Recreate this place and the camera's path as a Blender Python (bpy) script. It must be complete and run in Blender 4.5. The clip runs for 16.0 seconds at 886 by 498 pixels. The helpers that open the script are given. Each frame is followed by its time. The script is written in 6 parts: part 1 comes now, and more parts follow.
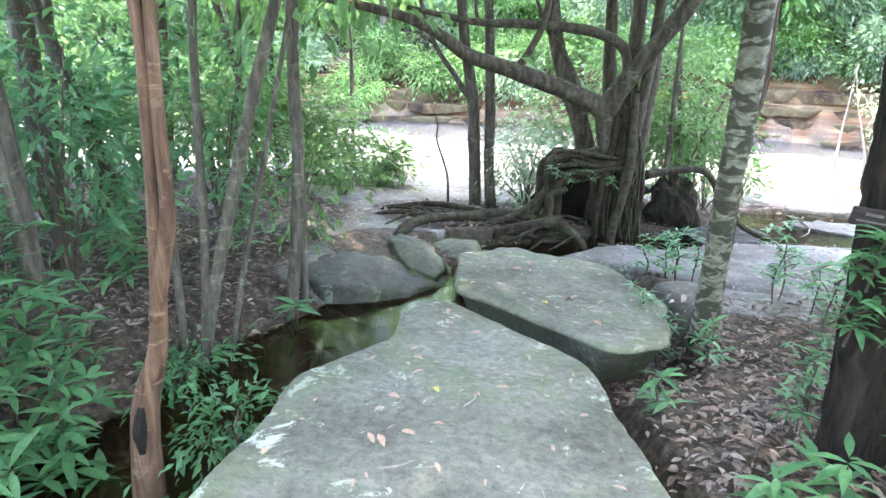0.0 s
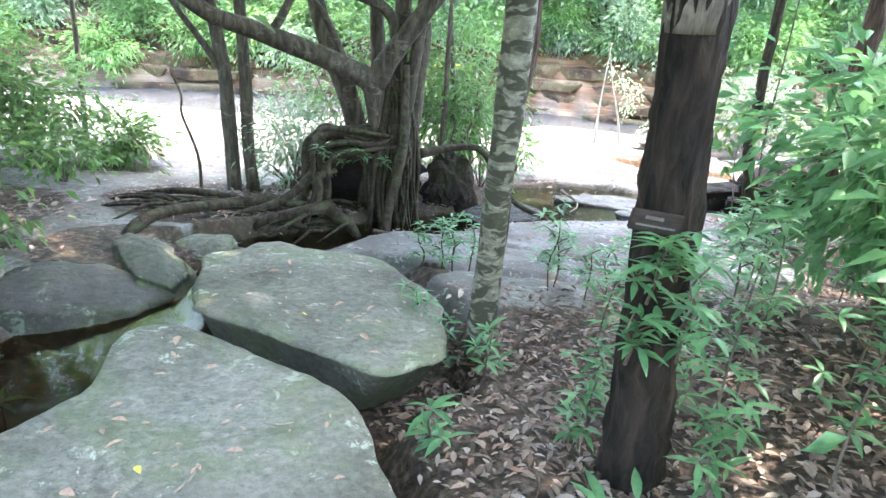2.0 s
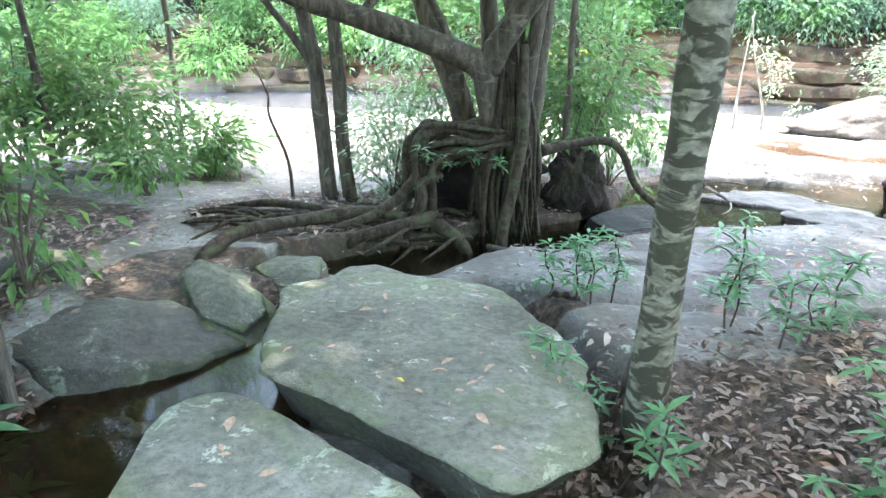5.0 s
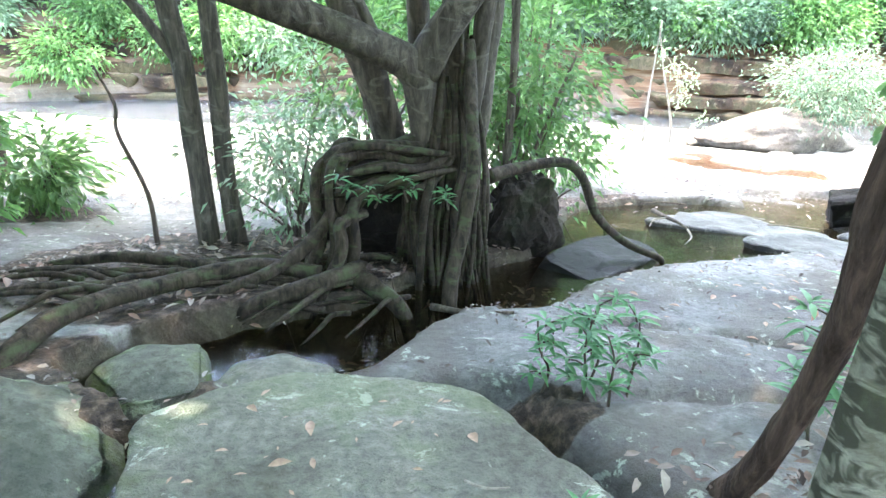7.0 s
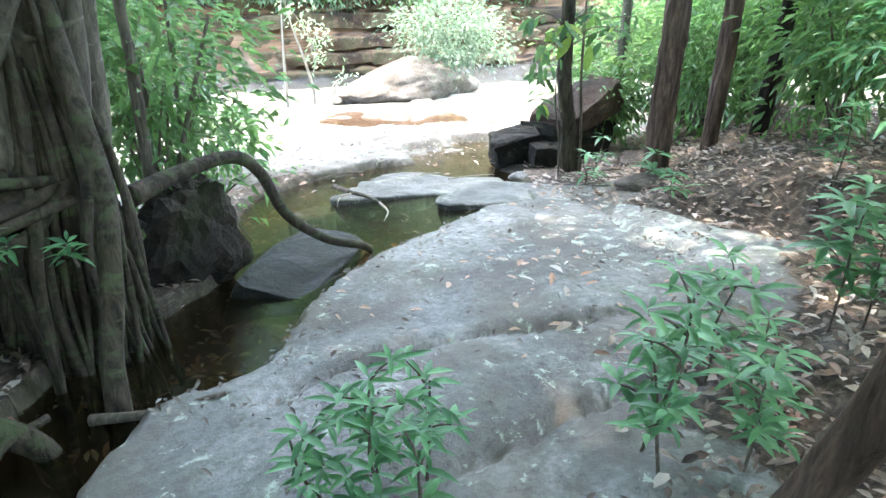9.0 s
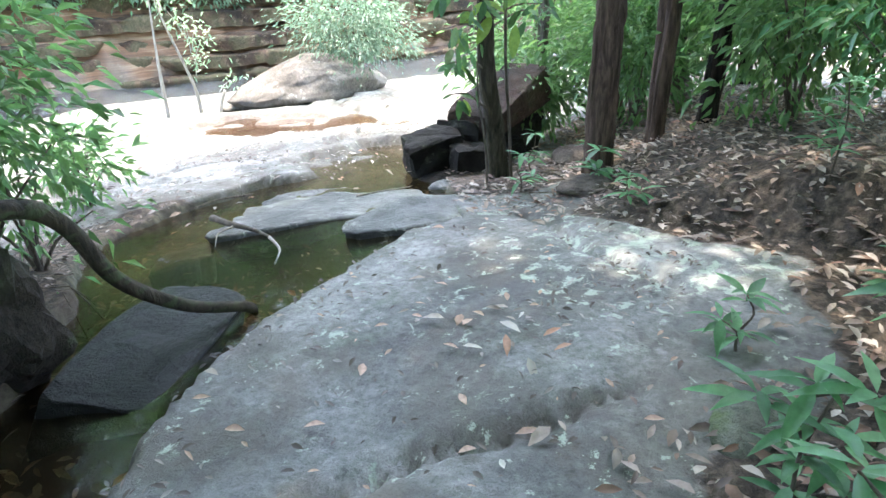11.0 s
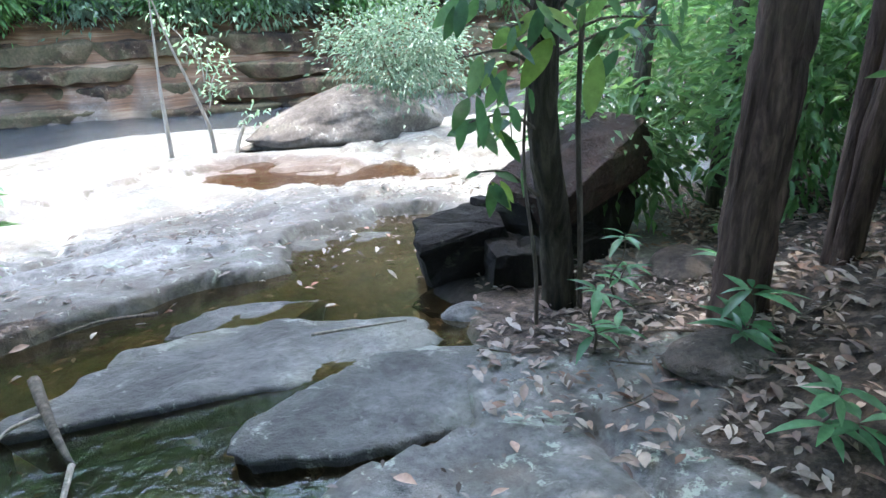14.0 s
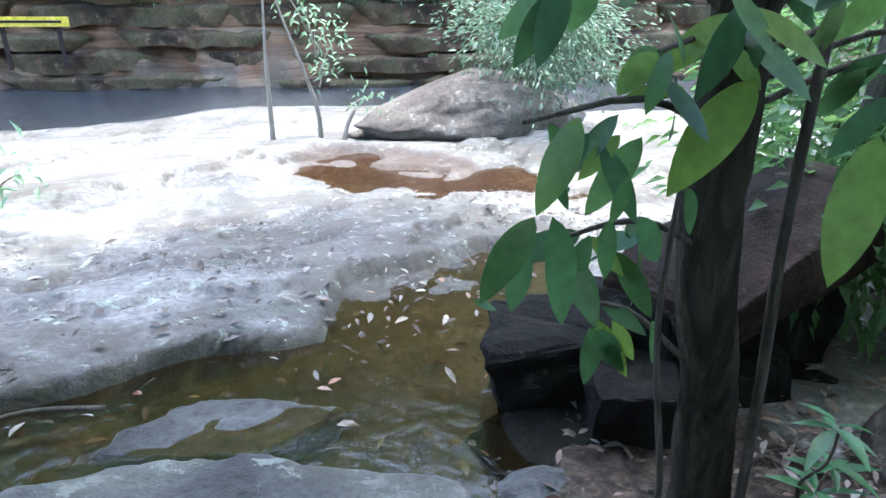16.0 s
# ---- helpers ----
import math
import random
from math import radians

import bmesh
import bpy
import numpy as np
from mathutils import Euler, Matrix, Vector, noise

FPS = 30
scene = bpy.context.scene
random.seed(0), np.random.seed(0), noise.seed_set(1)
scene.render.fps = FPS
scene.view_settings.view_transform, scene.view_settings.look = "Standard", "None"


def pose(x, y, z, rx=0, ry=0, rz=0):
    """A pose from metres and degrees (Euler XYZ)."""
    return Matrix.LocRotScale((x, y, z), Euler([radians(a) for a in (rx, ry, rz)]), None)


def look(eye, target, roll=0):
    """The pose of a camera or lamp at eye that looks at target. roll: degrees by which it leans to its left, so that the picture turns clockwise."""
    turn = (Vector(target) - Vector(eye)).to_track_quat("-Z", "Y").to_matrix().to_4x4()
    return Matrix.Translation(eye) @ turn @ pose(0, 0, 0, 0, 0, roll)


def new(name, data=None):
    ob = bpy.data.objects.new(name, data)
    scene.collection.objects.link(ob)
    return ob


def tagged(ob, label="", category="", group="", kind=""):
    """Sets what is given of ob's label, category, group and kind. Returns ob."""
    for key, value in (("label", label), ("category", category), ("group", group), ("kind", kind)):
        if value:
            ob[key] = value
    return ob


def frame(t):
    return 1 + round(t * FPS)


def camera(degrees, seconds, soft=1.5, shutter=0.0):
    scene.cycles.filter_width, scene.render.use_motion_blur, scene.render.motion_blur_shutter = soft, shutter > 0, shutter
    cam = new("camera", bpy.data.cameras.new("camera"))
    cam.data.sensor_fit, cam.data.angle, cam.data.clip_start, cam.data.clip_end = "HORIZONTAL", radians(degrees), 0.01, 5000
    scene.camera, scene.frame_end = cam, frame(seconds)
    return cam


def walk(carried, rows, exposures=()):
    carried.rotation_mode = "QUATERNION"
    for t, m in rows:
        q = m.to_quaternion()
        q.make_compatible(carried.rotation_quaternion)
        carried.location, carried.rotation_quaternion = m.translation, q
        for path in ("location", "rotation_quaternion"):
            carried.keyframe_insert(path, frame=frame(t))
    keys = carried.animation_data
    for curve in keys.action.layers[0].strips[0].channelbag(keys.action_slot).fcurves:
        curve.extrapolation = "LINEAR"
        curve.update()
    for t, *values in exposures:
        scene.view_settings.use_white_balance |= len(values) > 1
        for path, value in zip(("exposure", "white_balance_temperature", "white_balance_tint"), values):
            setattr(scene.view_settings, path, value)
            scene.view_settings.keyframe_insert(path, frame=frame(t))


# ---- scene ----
cam = camera(67.9, 16.0)
PLAN = 1.15
METRES, EYE, TILT, LEAN, TURN = 8.0 * PLAN, 1.6 * PLAN, -20.0, 0.0, 0.0
EXPOSURES = [(0, 5.3, 6950, 17), (4, 5.2, 6900, 12), (7, 5.33, 6850, 10), (8.5, 5.12, 6900, 7), (10, 4.72, 6750, 6), (13, 4.1, 6300, 8), (16, 3.62, 5800, 8)]
ROWS = [
    (0.0, 0.0, 0.0, 0.0, -0.0, 0.0, 0.0),
    (0.5, 0.0026, 0.0185, 0.0063, 0.2, -0.44, 0.06),
    (1.0, 0.0092, 0.0325, 0.0091, -5.77, -2.92, 1.36),
    (1.5, 0.0249, 0.0538, 0.0138, -8.27, -1.84, 1.51),
    (2.0, 0.0351, 0.0715, 0.0182, -17.82, -2.98, 2.45),
    (2.5, 0.0419, 0.0832, 0.022, -18.71, -3.87, 4.15),
    (3.0, 0.0534, 0.0997, 0.0269, -8.2, -1.69, 3.87),
    (3.5, 0.0523, 0.1131, 0.0304, -7.22, -1.16, 3.46),
    (4.0, 0.0556, 0.1306, 0.0318, -7.62, -1.75, 3.42),
    (6.5, 0.0511, 0.29, 0.0517, -13.39, -4.11, 4.47),
    (7.0, 0.0526, 0.3269, 0.0616, -18.39, -3.0, 5.1),
    (7.5, 0.0509, 0.3503, 0.0675, -26.83, -4.72, 7.5),
    (8.0, 0.0664, 0.3757, 0.0725, -36.05, -8.02, 10.43),
    (8.5, 0.0785, 0.4006, 0.074, -44.78, -11.3, 11.63),
    (9.0, 0.0947, 0.432, 0.0842, -49.13, -11.54, 15.1),
    (9.5, 0.1126, 0.4459, 0.0854, -50.85, -12.17, 17.11),
    (10.0, 0.1296, 0.4619, 0.0851, -56.4, -14.28, 17.3),
    (12.5, 0.3121, 0.5531, 0.09, -56.83, -13.35, 18.89),
    (13.0, 0.3488, 0.5652, 0.0914, -53.71, -12.33, 17.46),
    (13.5, 0.3843, 0.5926, 0.0908, -52.28, -11.07, 16.84),
    (14.0, 0.4202, 0.6109, 0.0955, -49.54, -9.59, 16.39),
    (14.5, 0.4617, 0.6272, 0.1024, -43.7, -9.33, 14.8),
    (15.0, 0.4945, 0.6492, 0.1101, -41.78, -8.49, 12.7),
    (15.5, 0.5283, 0.6666, 0.1152, -39.53, -8.34, 11.7),
    (16.0, 0.5499, 0.6878, 0.1207, -36.32, -8.65, 11.57),
]
walk(cam, [(t, pose(0, 0, EYE, TILT, LEAN, TURN) @ pose(METRES * x, METRES * y, METRES * z, 90 + pitch, roll, yaw)) for t, x, y, z, yaw, pitch, roll in ROWS], EXPOSURES)

# ---- light ----
SUN_DIR = Vector((0.25, 0.10, 1.0)).normalized()
world = bpy.data.worlds.new("world")
scene.world = world
world.use_nodes = True
wn, wl = world.node_tree.nodes, world.node_tree.links
sky = wn.new("ShaderNodeTexSky")
sky.sky_type = "NISHITA"
sky.sun_disc = False
sky.sun_elevation = math.asin(SUN_DIR.z)
sky.sun_rotation = math.atan2(SUN_DIR.x, SUN_DIR.y)
sky.dust_density = 2.5
wl.new(sky.outputs[0], wn["Background"].inputs[0])
wn["Background"].inputs[1].default_value = 0.15
sun_data = bpy.data.lights.new("sun", "SUN")
sun_data.energy = 0.92
sun_data.angle = radians(1.0)
sun_data.color = (1.0, 0.95, 0.87)
sun = new("sun", sun_data)
sun.matrix_world = look(SUN_DIR * 40, (0, 0, 0))


# ---- materials ----
def ramp(nt, fac, stops):
    r = nt.nodes.new("ShaderNodeValToRGB")
    els = r.color_ramp.elements
    while len(els) < len(stops):
        els.new(0.5)
    for el, (p, c) in zip(els, stops):
        el.position = p
        el.color = (*c, 1) if len(c) == 3 else c
    nt.links.new(fac, r.inputs[0])
    return r.outputs[0]


def noise_tex(nt, co, scale, detail=5, rough=0.6, dist=0.0):
    n = nt.nodes.new("ShaderNodeTexNoise")
    n.inputs["Scale"].default_value = scale
    n.inputs["Detail"].default_value = detail
    n.inputs["Roughness"].default_value = rough
    n.inputs["Distortion"].default_value = dist
    nt.links.new(co, n.inputs["Vector"])
    return n.outputs["Fac"]


def mixc(nt, fac, a, b):
    m = nt.nodes.new("ShaderNodeMix")
    m.data_type = "RGBA"
    for sock, v in ((m.inputs[0], fac), (m.inputs[6], a), (m.inputs[7], b)):
        if isinstance(v, (int, float)):
            sock.default_value = v
        elif isinstance(v, tuple):
            sock.default_value = (*v, 1)
        else:
            nt.links.new(v, sock)
    return m.outputs[2]


def math_node(nt, op, a, b):
    m = nt.nodes.new("ShaderNodeMath")
    m.operation = op
    for sock, v in zip(m.inputs, (a, b)):
        if isinstance(v, (int, float)):
            sock.default_value = v
        else:
            nt.links.new(v, sock)
    return m.outputs[0]


def start(name):
    m = bpy.data.materials.new(name)
    m.use_nodes = True
    nt = m.node_tree
    b = nt.nodes["Principled BSDF"]
    b.inputs["Specular IOR Level"].default_value = 0.2
    co = nt.nodes.new("ShaderNodeTexCoord").outputs["Object"]
    geo = nt.nodes.new("ShaderNodeNewGeometry")
    return m, nt, b, co, geo


def bump(nt, b, height, strength, distance):
    n = nt.nodes.new("ShaderNodeBump")
    n.inputs["Strength"].default_value = strength
    n.inputs["Distance"].default_value = distance
    nt.links.new(height, n.inputs["Height"])
    nt.links.new(n.outputs[0], b.inputs["Normal"])


def attr(nt, name):
    a = nt.nodes.new("ShaderNodeAttribute")
    a.attribute_name = name
    return a.outputs["Fac"]


def rock_layers(nt, co, dark, mid, light, lichen, moss_col, moss_amt):
    big = noise_tex(nt, co, 1.3, 4, 0.6)
    fine = noise_tex(nt, co, 26, 6, 0.7)
    grain = noise_tex(nt, co, 160, 2, 0.6)
    c = ramp(nt, big, [(0.38, dark), (0.5, mid), (0.62, light)])
    f = ramp(nt, fine, [(0.36, (0.60, 0.60, 0.60)), (0.64, (1.22, 1.22, 1.22))])
    m = nt.nodes.new("ShaderNodeMix")
    m.data_type, m.blend_type = "RGBA", "MULTIPLY"
    m.inputs[0].default_value = 0.85
    nt.links.new(c, m.inputs[6])
    nt.links.new(f, m.inputs[7])
    c = m.outputs[2]
    streak = nt.nodes.new("ShaderNodeMapping")
    streak.inputs["Scale"].default_value = (1.0, 2.6, 1.0)
    nt.links.new(co, streak.inputs["Vector"])
    st = ramp(nt, noise_tex(nt, streak.outputs[0], 3.4, 5, 0.72, 0.6), [(0.50, (0, 0, 0)), (0.60, (1, 1, 1))])
    c = mixc(nt, math_node(nt, "MULTIPLY", st, 0.4), c, dark)
    pits = ramp(nt, noise_tex(nt, co, 48, 4, 0.75, 0.3), [(0.36, (1, 1, 1)), (0.44, (0, 0, 0))])
    c = mixc(nt, math_node(nt, "MULTIPLY", pits, 0.4), c, tuple(v * 0.35 for v in dark))
    crack = nt.nodes.new("ShaderNodeTexVoronoi")
    crack.feature = "DISTANCE_TO_EDGE"
    crack.inputs["Scale"].default_value = 1.1
    warp = nt.nodes.new("ShaderNodeMix")
    warp.data_type = "VECTOR"
    warp.inputs[0].default_value = 0.35
    wn3 = nt.nodes.new("ShaderNodeTexNoise")
    wn3.inputs["Scale"].default_value = 2.2
    wn3.inputs["Detail"].default_value = 6
    nt.links.new(co, wn3.inputs["Vector"])
    nt.links.new(co, warp.inputs[4])
    nt.links.new(wn3.outputs["Color"], warp.inputs[5])
    nt.links.new(warp.outputs[1], crack.inputs["Vector"])
    seam = ramp(nt, crack.outputs["Distance"], [(0.0, (1, 1, 1)), (0.012, (0, 0, 0))])
    c = mixc(nt, math_node(nt, "MULTIPLY", seam, 0.25), c, tuple(v * 0.4 for v in dark))
    rim = attr(nt, "rim")
    patch = ramp(nt, math_node(nt, "ADD", noise_tex(nt, co, 5.5, 8, 0.78, 0.5), math_node(nt, "MULTIPLY", rim, 0.03)), [(0.60, (0, 0, 0)), (0.63, (1, 1, 1))])
    c = mixc(nt, math_node(nt, "MULTIPLY", patch, 0.8), c, lichen)
    moss = ramp(nt, math_node(nt, "ADD", noise_tex(nt, co, 2.3, 6, 0.7), math_node(nt, "MULTIPLY", rim, 0.08)), [(0.53, (0, 0, 0)), (0.64, (1, 1, 1))])
    c = mixc(nt, math_node(nt, "MULTIPLY", moss, moss_amt), c, moss_col)
    h = math_node(nt, "ADD", math_node(nt, "MULTIPLY", fine, 0.8), math_node(nt, "MULTIPLY", grain, 0.25))
    return c, h


def rock_mat(name, dark, mid, light, lichen=(0.36, 0.42, 0.34), moss=(0.10, 0.16, 0.05), amt=0.4, rough=0.85):
    m, nt, b, co, geo = start(name)
    c, h = rock_layers(nt, co, dark, mid, light, lichen, moss, amt)
    nt.links.new(c, b.inputs["Base Color"])
    b.inputs["Roughness"].default_value = rough
    bump(nt, b, h, 0.9, 0.03)
    return m


def ground_mat():
    m, nt, b, co, geo = start("ground")
    c, h = rock_layers(nt, co, (0.115, 0.11, 0.105), (0.195, 0.19, 0.18), (0.28, 0.27, 0.255), (0.33, 0.37, 0.31), (0.10, 0.125, 0.06), 0.25)
    stain = ramp(nt, noise_tex(nt, co, 1.1, 7, 0.72, 0.6), [(0.46, (0, 0, 0)), (0.56, (1, 1, 1))])
    c = mixc(nt, math_node(nt, "MULTIPLY", stain, 0.7), c, (0.105, 0.092, 0.078))
    crust = math_node(nt, "ADD", noise_tex(nt, co, 11, 8, 0.72, 0.3), math_node(nt, "MULTIPLY", attr(nt, "lichen"), 0.06))
    c = mixc(nt, math_node(nt, "MULTIPLY", ramp(nt, crust, [(0.60, (0, 0, 0)), (0.63, (1, 1, 1))]), 0.75), c, (0.38, 0.42, 0.34))
    c = mixc(nt, math_node(nt, "MULTIPLY", attr(nt, "scarp"), ramp(nt, noise_tex(nt, co, 5, 6, 0.7), [(0.4, (0, 0, 0)), (0.55, (0.85, 0.85, 0.85))])), c, (0.06, 0.052, 0.04))
    soil_n = noise_tex(nt, co, 18, 8, 0.75)
    soil = ramp(nt, soil_n, [(0.38, (0.015, 0.011, 0.009)), (0.5, (0.05, 0.036, 0.026)), (0.64, (0.13, 0.095, 0.072))])
    edge = math_node(nt, "ADD", attr(nt, "soil"), math_node(nt, "MULTIPLY", math_node(nt, "SUBTRACT", noise_tex(nt, co, 7, 6, 0.7), 0.5), 0.9))
    mask = ramp(nt, edge, [(0.42, (0, 0, 0)), (0.58, (1, 1, 1))])
    c = mixc(nt, mask, c, soil)
    sub = ramp(nt, noise_tex(nt, co, 4.5, 8, 0.75, 0.8), [(0.36, (0.012, 0.011, 0.007)), (0.48, (0.045, 0.042, 0.024)), (0.6, (0.10, 0.094, 0.06)), (0.68, (0.16, 0.15, 0.11))])
    sub = mixc(nt, attr(nt, "silt"), sub, (0.02, 0.019, 0.009))
    c = mixc(nt, attr(nt, "wet"), c, sub)
    red = mixc(nt, noise_tex(nt, co, 6, 6, 0.7), (0.026, 0.011, 0.007), (0.062, 0.034, 0.021))
    c = mixc(nt, attr(nt, "iron"), c, red)
    strata = nt.nodes.new("ShaderNodeMapping")
    strata.inputs["Scale"].default_value = (0.25, 0.25, 5.0)
    nt.links.new(co, strata.inputs["Vector"])
    cl = ramp(nt, noise_tex(nt, strata.outputs[0], 1.6, 6, 0.7), [(0.3, (0.03, 0.022, 0.017)), (0.5, (0.16, 0.085, 0.045)), (0.62, (0.27, 0.19, 0.12)), (0.75, (0.10, 0.05, 0.03))])
    c = mixc(nt, attr(nt, "cliff"), c, cl)
    nt.links.new(c, b.inputs["Base Color"])
    damp = math_node(nt, "MULTIPLY", ramp(nt, noise_tex(nt, co, 2.0, 5, 0.6), [(0.35, (1, 1, 1)), (0.7, (0, 0, 0))]), 0.32)
    nt.links.new(math_node(nt, "SUBTRACT", 0.88, damp), b.inputs["Roughness"])
    hh = math_node(nt, "ADD", h, math_node(nt, "MULTIPLY", soil_n, 0.8))
    bump(nt, b, hh, 0.7, 0.025)
    return m


def bark_mat(name, dark, light, scale=9, stretch=6.0, patch=None, relief=0.02, low=0.42, high=0.6):
    m, nt, b, co, geo = start(name)
    mp = nt.nodes.new("ShaderNodeMapping")
    mp.inputs["Scale"].default_value = (1, 1, 1 / stretch)
    nt.links.new(co, mp.inputs["Vector"])
    n = noise_tex(nt, mp.outputs[0], scale * 4, 6, 0.7, 0.5)
    c = ramp(nt, n, [(0.36, dark), (0.52, tuple(0.6 * a + 0.4 * b for a, b in zip(dark, light))), (0.68, light)])
    if patch:
        mq = nt.nodes.new("ShaderNodeMapping")
        mq.inputs["Scale"].default_value = (1, 1, 2.2)
        nt.links.new(co, mq.inputs["Vector"])
        p = ramp(nt, noise_tex(nt, mq.outputs[0], 9.5, 3, 0.55, 0.8), [(low, (0, 0, 0)), (high, (1, 1, 1))])
        c = mixc(nt, p, c, patch)
    green = ramp(nt, noise_tex(nt, co, 3.1, 5, 0.7), [(0.55, (0, 0, 0)), (0.75, (1, 1, 1))])
    c = mixc(nt, math_node(nt, "MULTIPLY", green, 0.45), c, tuple(v * k for v, k in zip(light, (0.62, 0.8, 0.5))))
    nt.links.new(c, b.inputs["Base Color"])
    b.inputs["Roughness"].default_value = 0.88
    bump(nt, b, n, 0.8, relief)
    return m


def leaf_mat(name, cols, gloss=0.42, trans=0.35):
    m, nt, b, co, geo = start(name)
    isl = geo.outputs["Random Per Island"]
    n = len(cols)
    c = ramp(nt, isl, [(i / max(1, n - 1), cc) for i, cc in enumerate(cols)])
    v = ramp(nt, noise_tex(nt, co, 35, 3, 0.6), [(0.3, (0.75, 0.75, 0.75)), (0.7, (1.15, 1.15, 1.15))])
    mm = nt.nodes.new("ShaderNodeMix")
    mm.data_type, mm.blend_type = "RGBA", "MULTIPLY"
    mm.inputs[0].default_value = 1.0
    nt.links.new(c, mm.inputs[6])
    nt.links.new(v, mm.inputs[7])
    nt.links.new(mm.outputs[2], b.inputs["Base Color"])
    b.inputs["Roughness"].default_value = gloss
    b.inputs["Specular IOR Level"].default_value = 0.4
    tr = nt.nodes.new("ShaderNodeBsdfTranslucent")
    hs = nt.nodes.new("ShaderNodeHueSaturation")
    hs.inputs["Hue"].default_value = 0.49
    hs.inputs["Value"].default_value = 1.9
    nt.links.new(mm.outputs[2], hs.inputs["Color"])
    nt.links.new(hs.outputs[0], tr.inputs["Color"])
    mx = nt.nodes.new("ShaderNodeMixShader")
    mx.inputs[0].default_value = trans
    nt.links.new(b.outputs[0], mx.inputs[1])
    nt.links.new(tr.outputs[0], mx.inputs[2])
    nt.links.new(mx.outputs[0], nt.nodes["Material Output"].inputs[0])
    return m


def large_leaf_mat():
    m = leaf_mat("leaf_large", [(0.05, 0.11, 0.03), (0.10, 0.18, 0.04)], 0.32, 0.4)
    nt = m.node_tree
    info = nt.nodes.new("ShaderNodeObjectInfo").outputs["Random"]
    r = [n for n in nt.nodes if n.type == "VALTORGB"][0]
    els = r.color_ramp.elements
    for p, c in ((0.3, (0.035, 0.085, 0.035)), (0.75, (0.07, 0.15, 0.045))):
        els.new(p).color = (*c, 1)
    els[-1].color = (0.16, 0.24, 0.04, 1)
    nt.links.new(info, r.inputs[0])
    return m


def water_mat(name, tint, ripple, scale, alpha=0.35, rough=0.03, ior=1.33):
    m, nt, b, co, geo = start(name)
    b.inputs["Base Color"].default_value = (*tint, 1)
    b.inputs["Roughness"].default_value = rough
    b.inputs["IOR"].default_value = 1.33
    b.inputs["Specular IOR Level"].default_value = 0.0
    n1 = noise_tex(nt, co, scale, 4, 0.6, 0.6)
    bump(nt, b, n1, min(ripple, 1.0), 0.03)
    gl = nt.nodes.new("ShaderNodeBsdfTransparent")
    gl.inputs[0].default_value = (0.80, 0.66, 0.42, 1)
    mx = nt.nodes.new("ShaderNodeMixShader")
    mx.inputs[0].default_value = alpha
    gloss = nt.nodes.new("ShaderNodeBsdfGlossy")
    gloss.inputs["Roughness"].default_value = rough
    nt.links.new(b.inputs["Normal"].links[0].from_socket, gloss.inputs["Normal"])
    fr = nt.nodes.new("ShaderNodeFresnel")
    fr.inputs["IOR"].default_value = ior
    nt.links.new(b.inputs["Normal"].links[0].from_socket, fr.inputs["Normal"])
    nt.links.new(gl.outputs[0], mx.inputs[1])
    nt.links.new(b.outputs[0], mx.inputs[2])
    top = nt.nodes.new("ShaderNodeMixShader")
    nt.links.new(fr.outputs[0], top.inputs[0])
    nt.links.new(mx.outputs[0], top.inputs[1])
    nt.links.new(gloss.outputs[0], top.inputs[2])
    nt.links.new(top.outputs[0], nt.nodes["Material Output"].inputs[0])
    return m


GROUND = ground_mat()
SLAB = rock_mat("slab_rock", (0.13, 0.128, 0.102), (0.185, 0.18, 0.148), (0.245, 0.238, 0.2), (0.44, 0.47, 0.38), (0.115, 0.15, 0.06), 0.42)
MOSSY = rock_mat("mossy_rock", (0.075, 0.08, 0.062), (0.125, 0.13, 0.10), (0.19, 0.20, 0.155), (0.28, 0.33, 0.22), (0.09, 0.125, 0.035), 0.7)
DAMP = rock_mat("damp_dark_rock", (0.045, 0.042, 0.036), (0.085, 0.08, 0.068), (0.13, 0.125, 0.105), (0.20, 0.23, 0.17), (0.06, 0.075, 0.03), 0.45, 0.55)
LEDGE = rock_mat("ledge_rock", (0.075, 0.073, 0.07), (0.15, 0.147, 0.14), (0.25, 0.245, 0.232), (0.34, 0.35, 0.31), (0.10, 0.10, 0.06), 0.35, 0.36)
BOULDER = rock_mat("boulder_rock", (0.085, 0.072, 0.062), (0.14, 0.122, 0.106), (0.21, 0.187, 0.165), (0.33, 0.31, 0.28), (0.12, 0.12, 0.08), 0.2)
REDROCK = rock_mat("dark_red_rock", (0.016, 0.011, 0.009), (0.045, 0.026, 0.019), (0.08, 0.048, 0.036), (0.09, 0.08, 0.065), (0.05, 0.06, 0.03), 0.4)
CLIFF = rock_mat("cliff_rock", (0.028, 0.02, 0.015), (0.095, 0.058, 0.036), (0.17, 0.12, 0.075), (0.19, 0.145, 0.095), (0.05, 0.06, 0.025), 0.45)
BROWNROCK = rock_mat("brown_stone", (0.05, 0.04, 0.033), (0.10, 0.08, 0.066), (0.16, 0.13, 0.11), (0.2, 0.17, 0.14), (0.07, 0.07, 0.04), 0.3)
STUMP = rock_mat("stump_earth", (0.014, 0.010, 0.008), (0.028, 0.021, 0.016), (0.048, 0.036, 0.027), (0.05, 0.055, 0.03), (0.026, 0.033, 0.015), 0.5)
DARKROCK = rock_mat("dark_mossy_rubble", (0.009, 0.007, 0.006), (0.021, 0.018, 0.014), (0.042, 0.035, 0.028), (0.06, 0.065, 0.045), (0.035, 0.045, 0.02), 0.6)
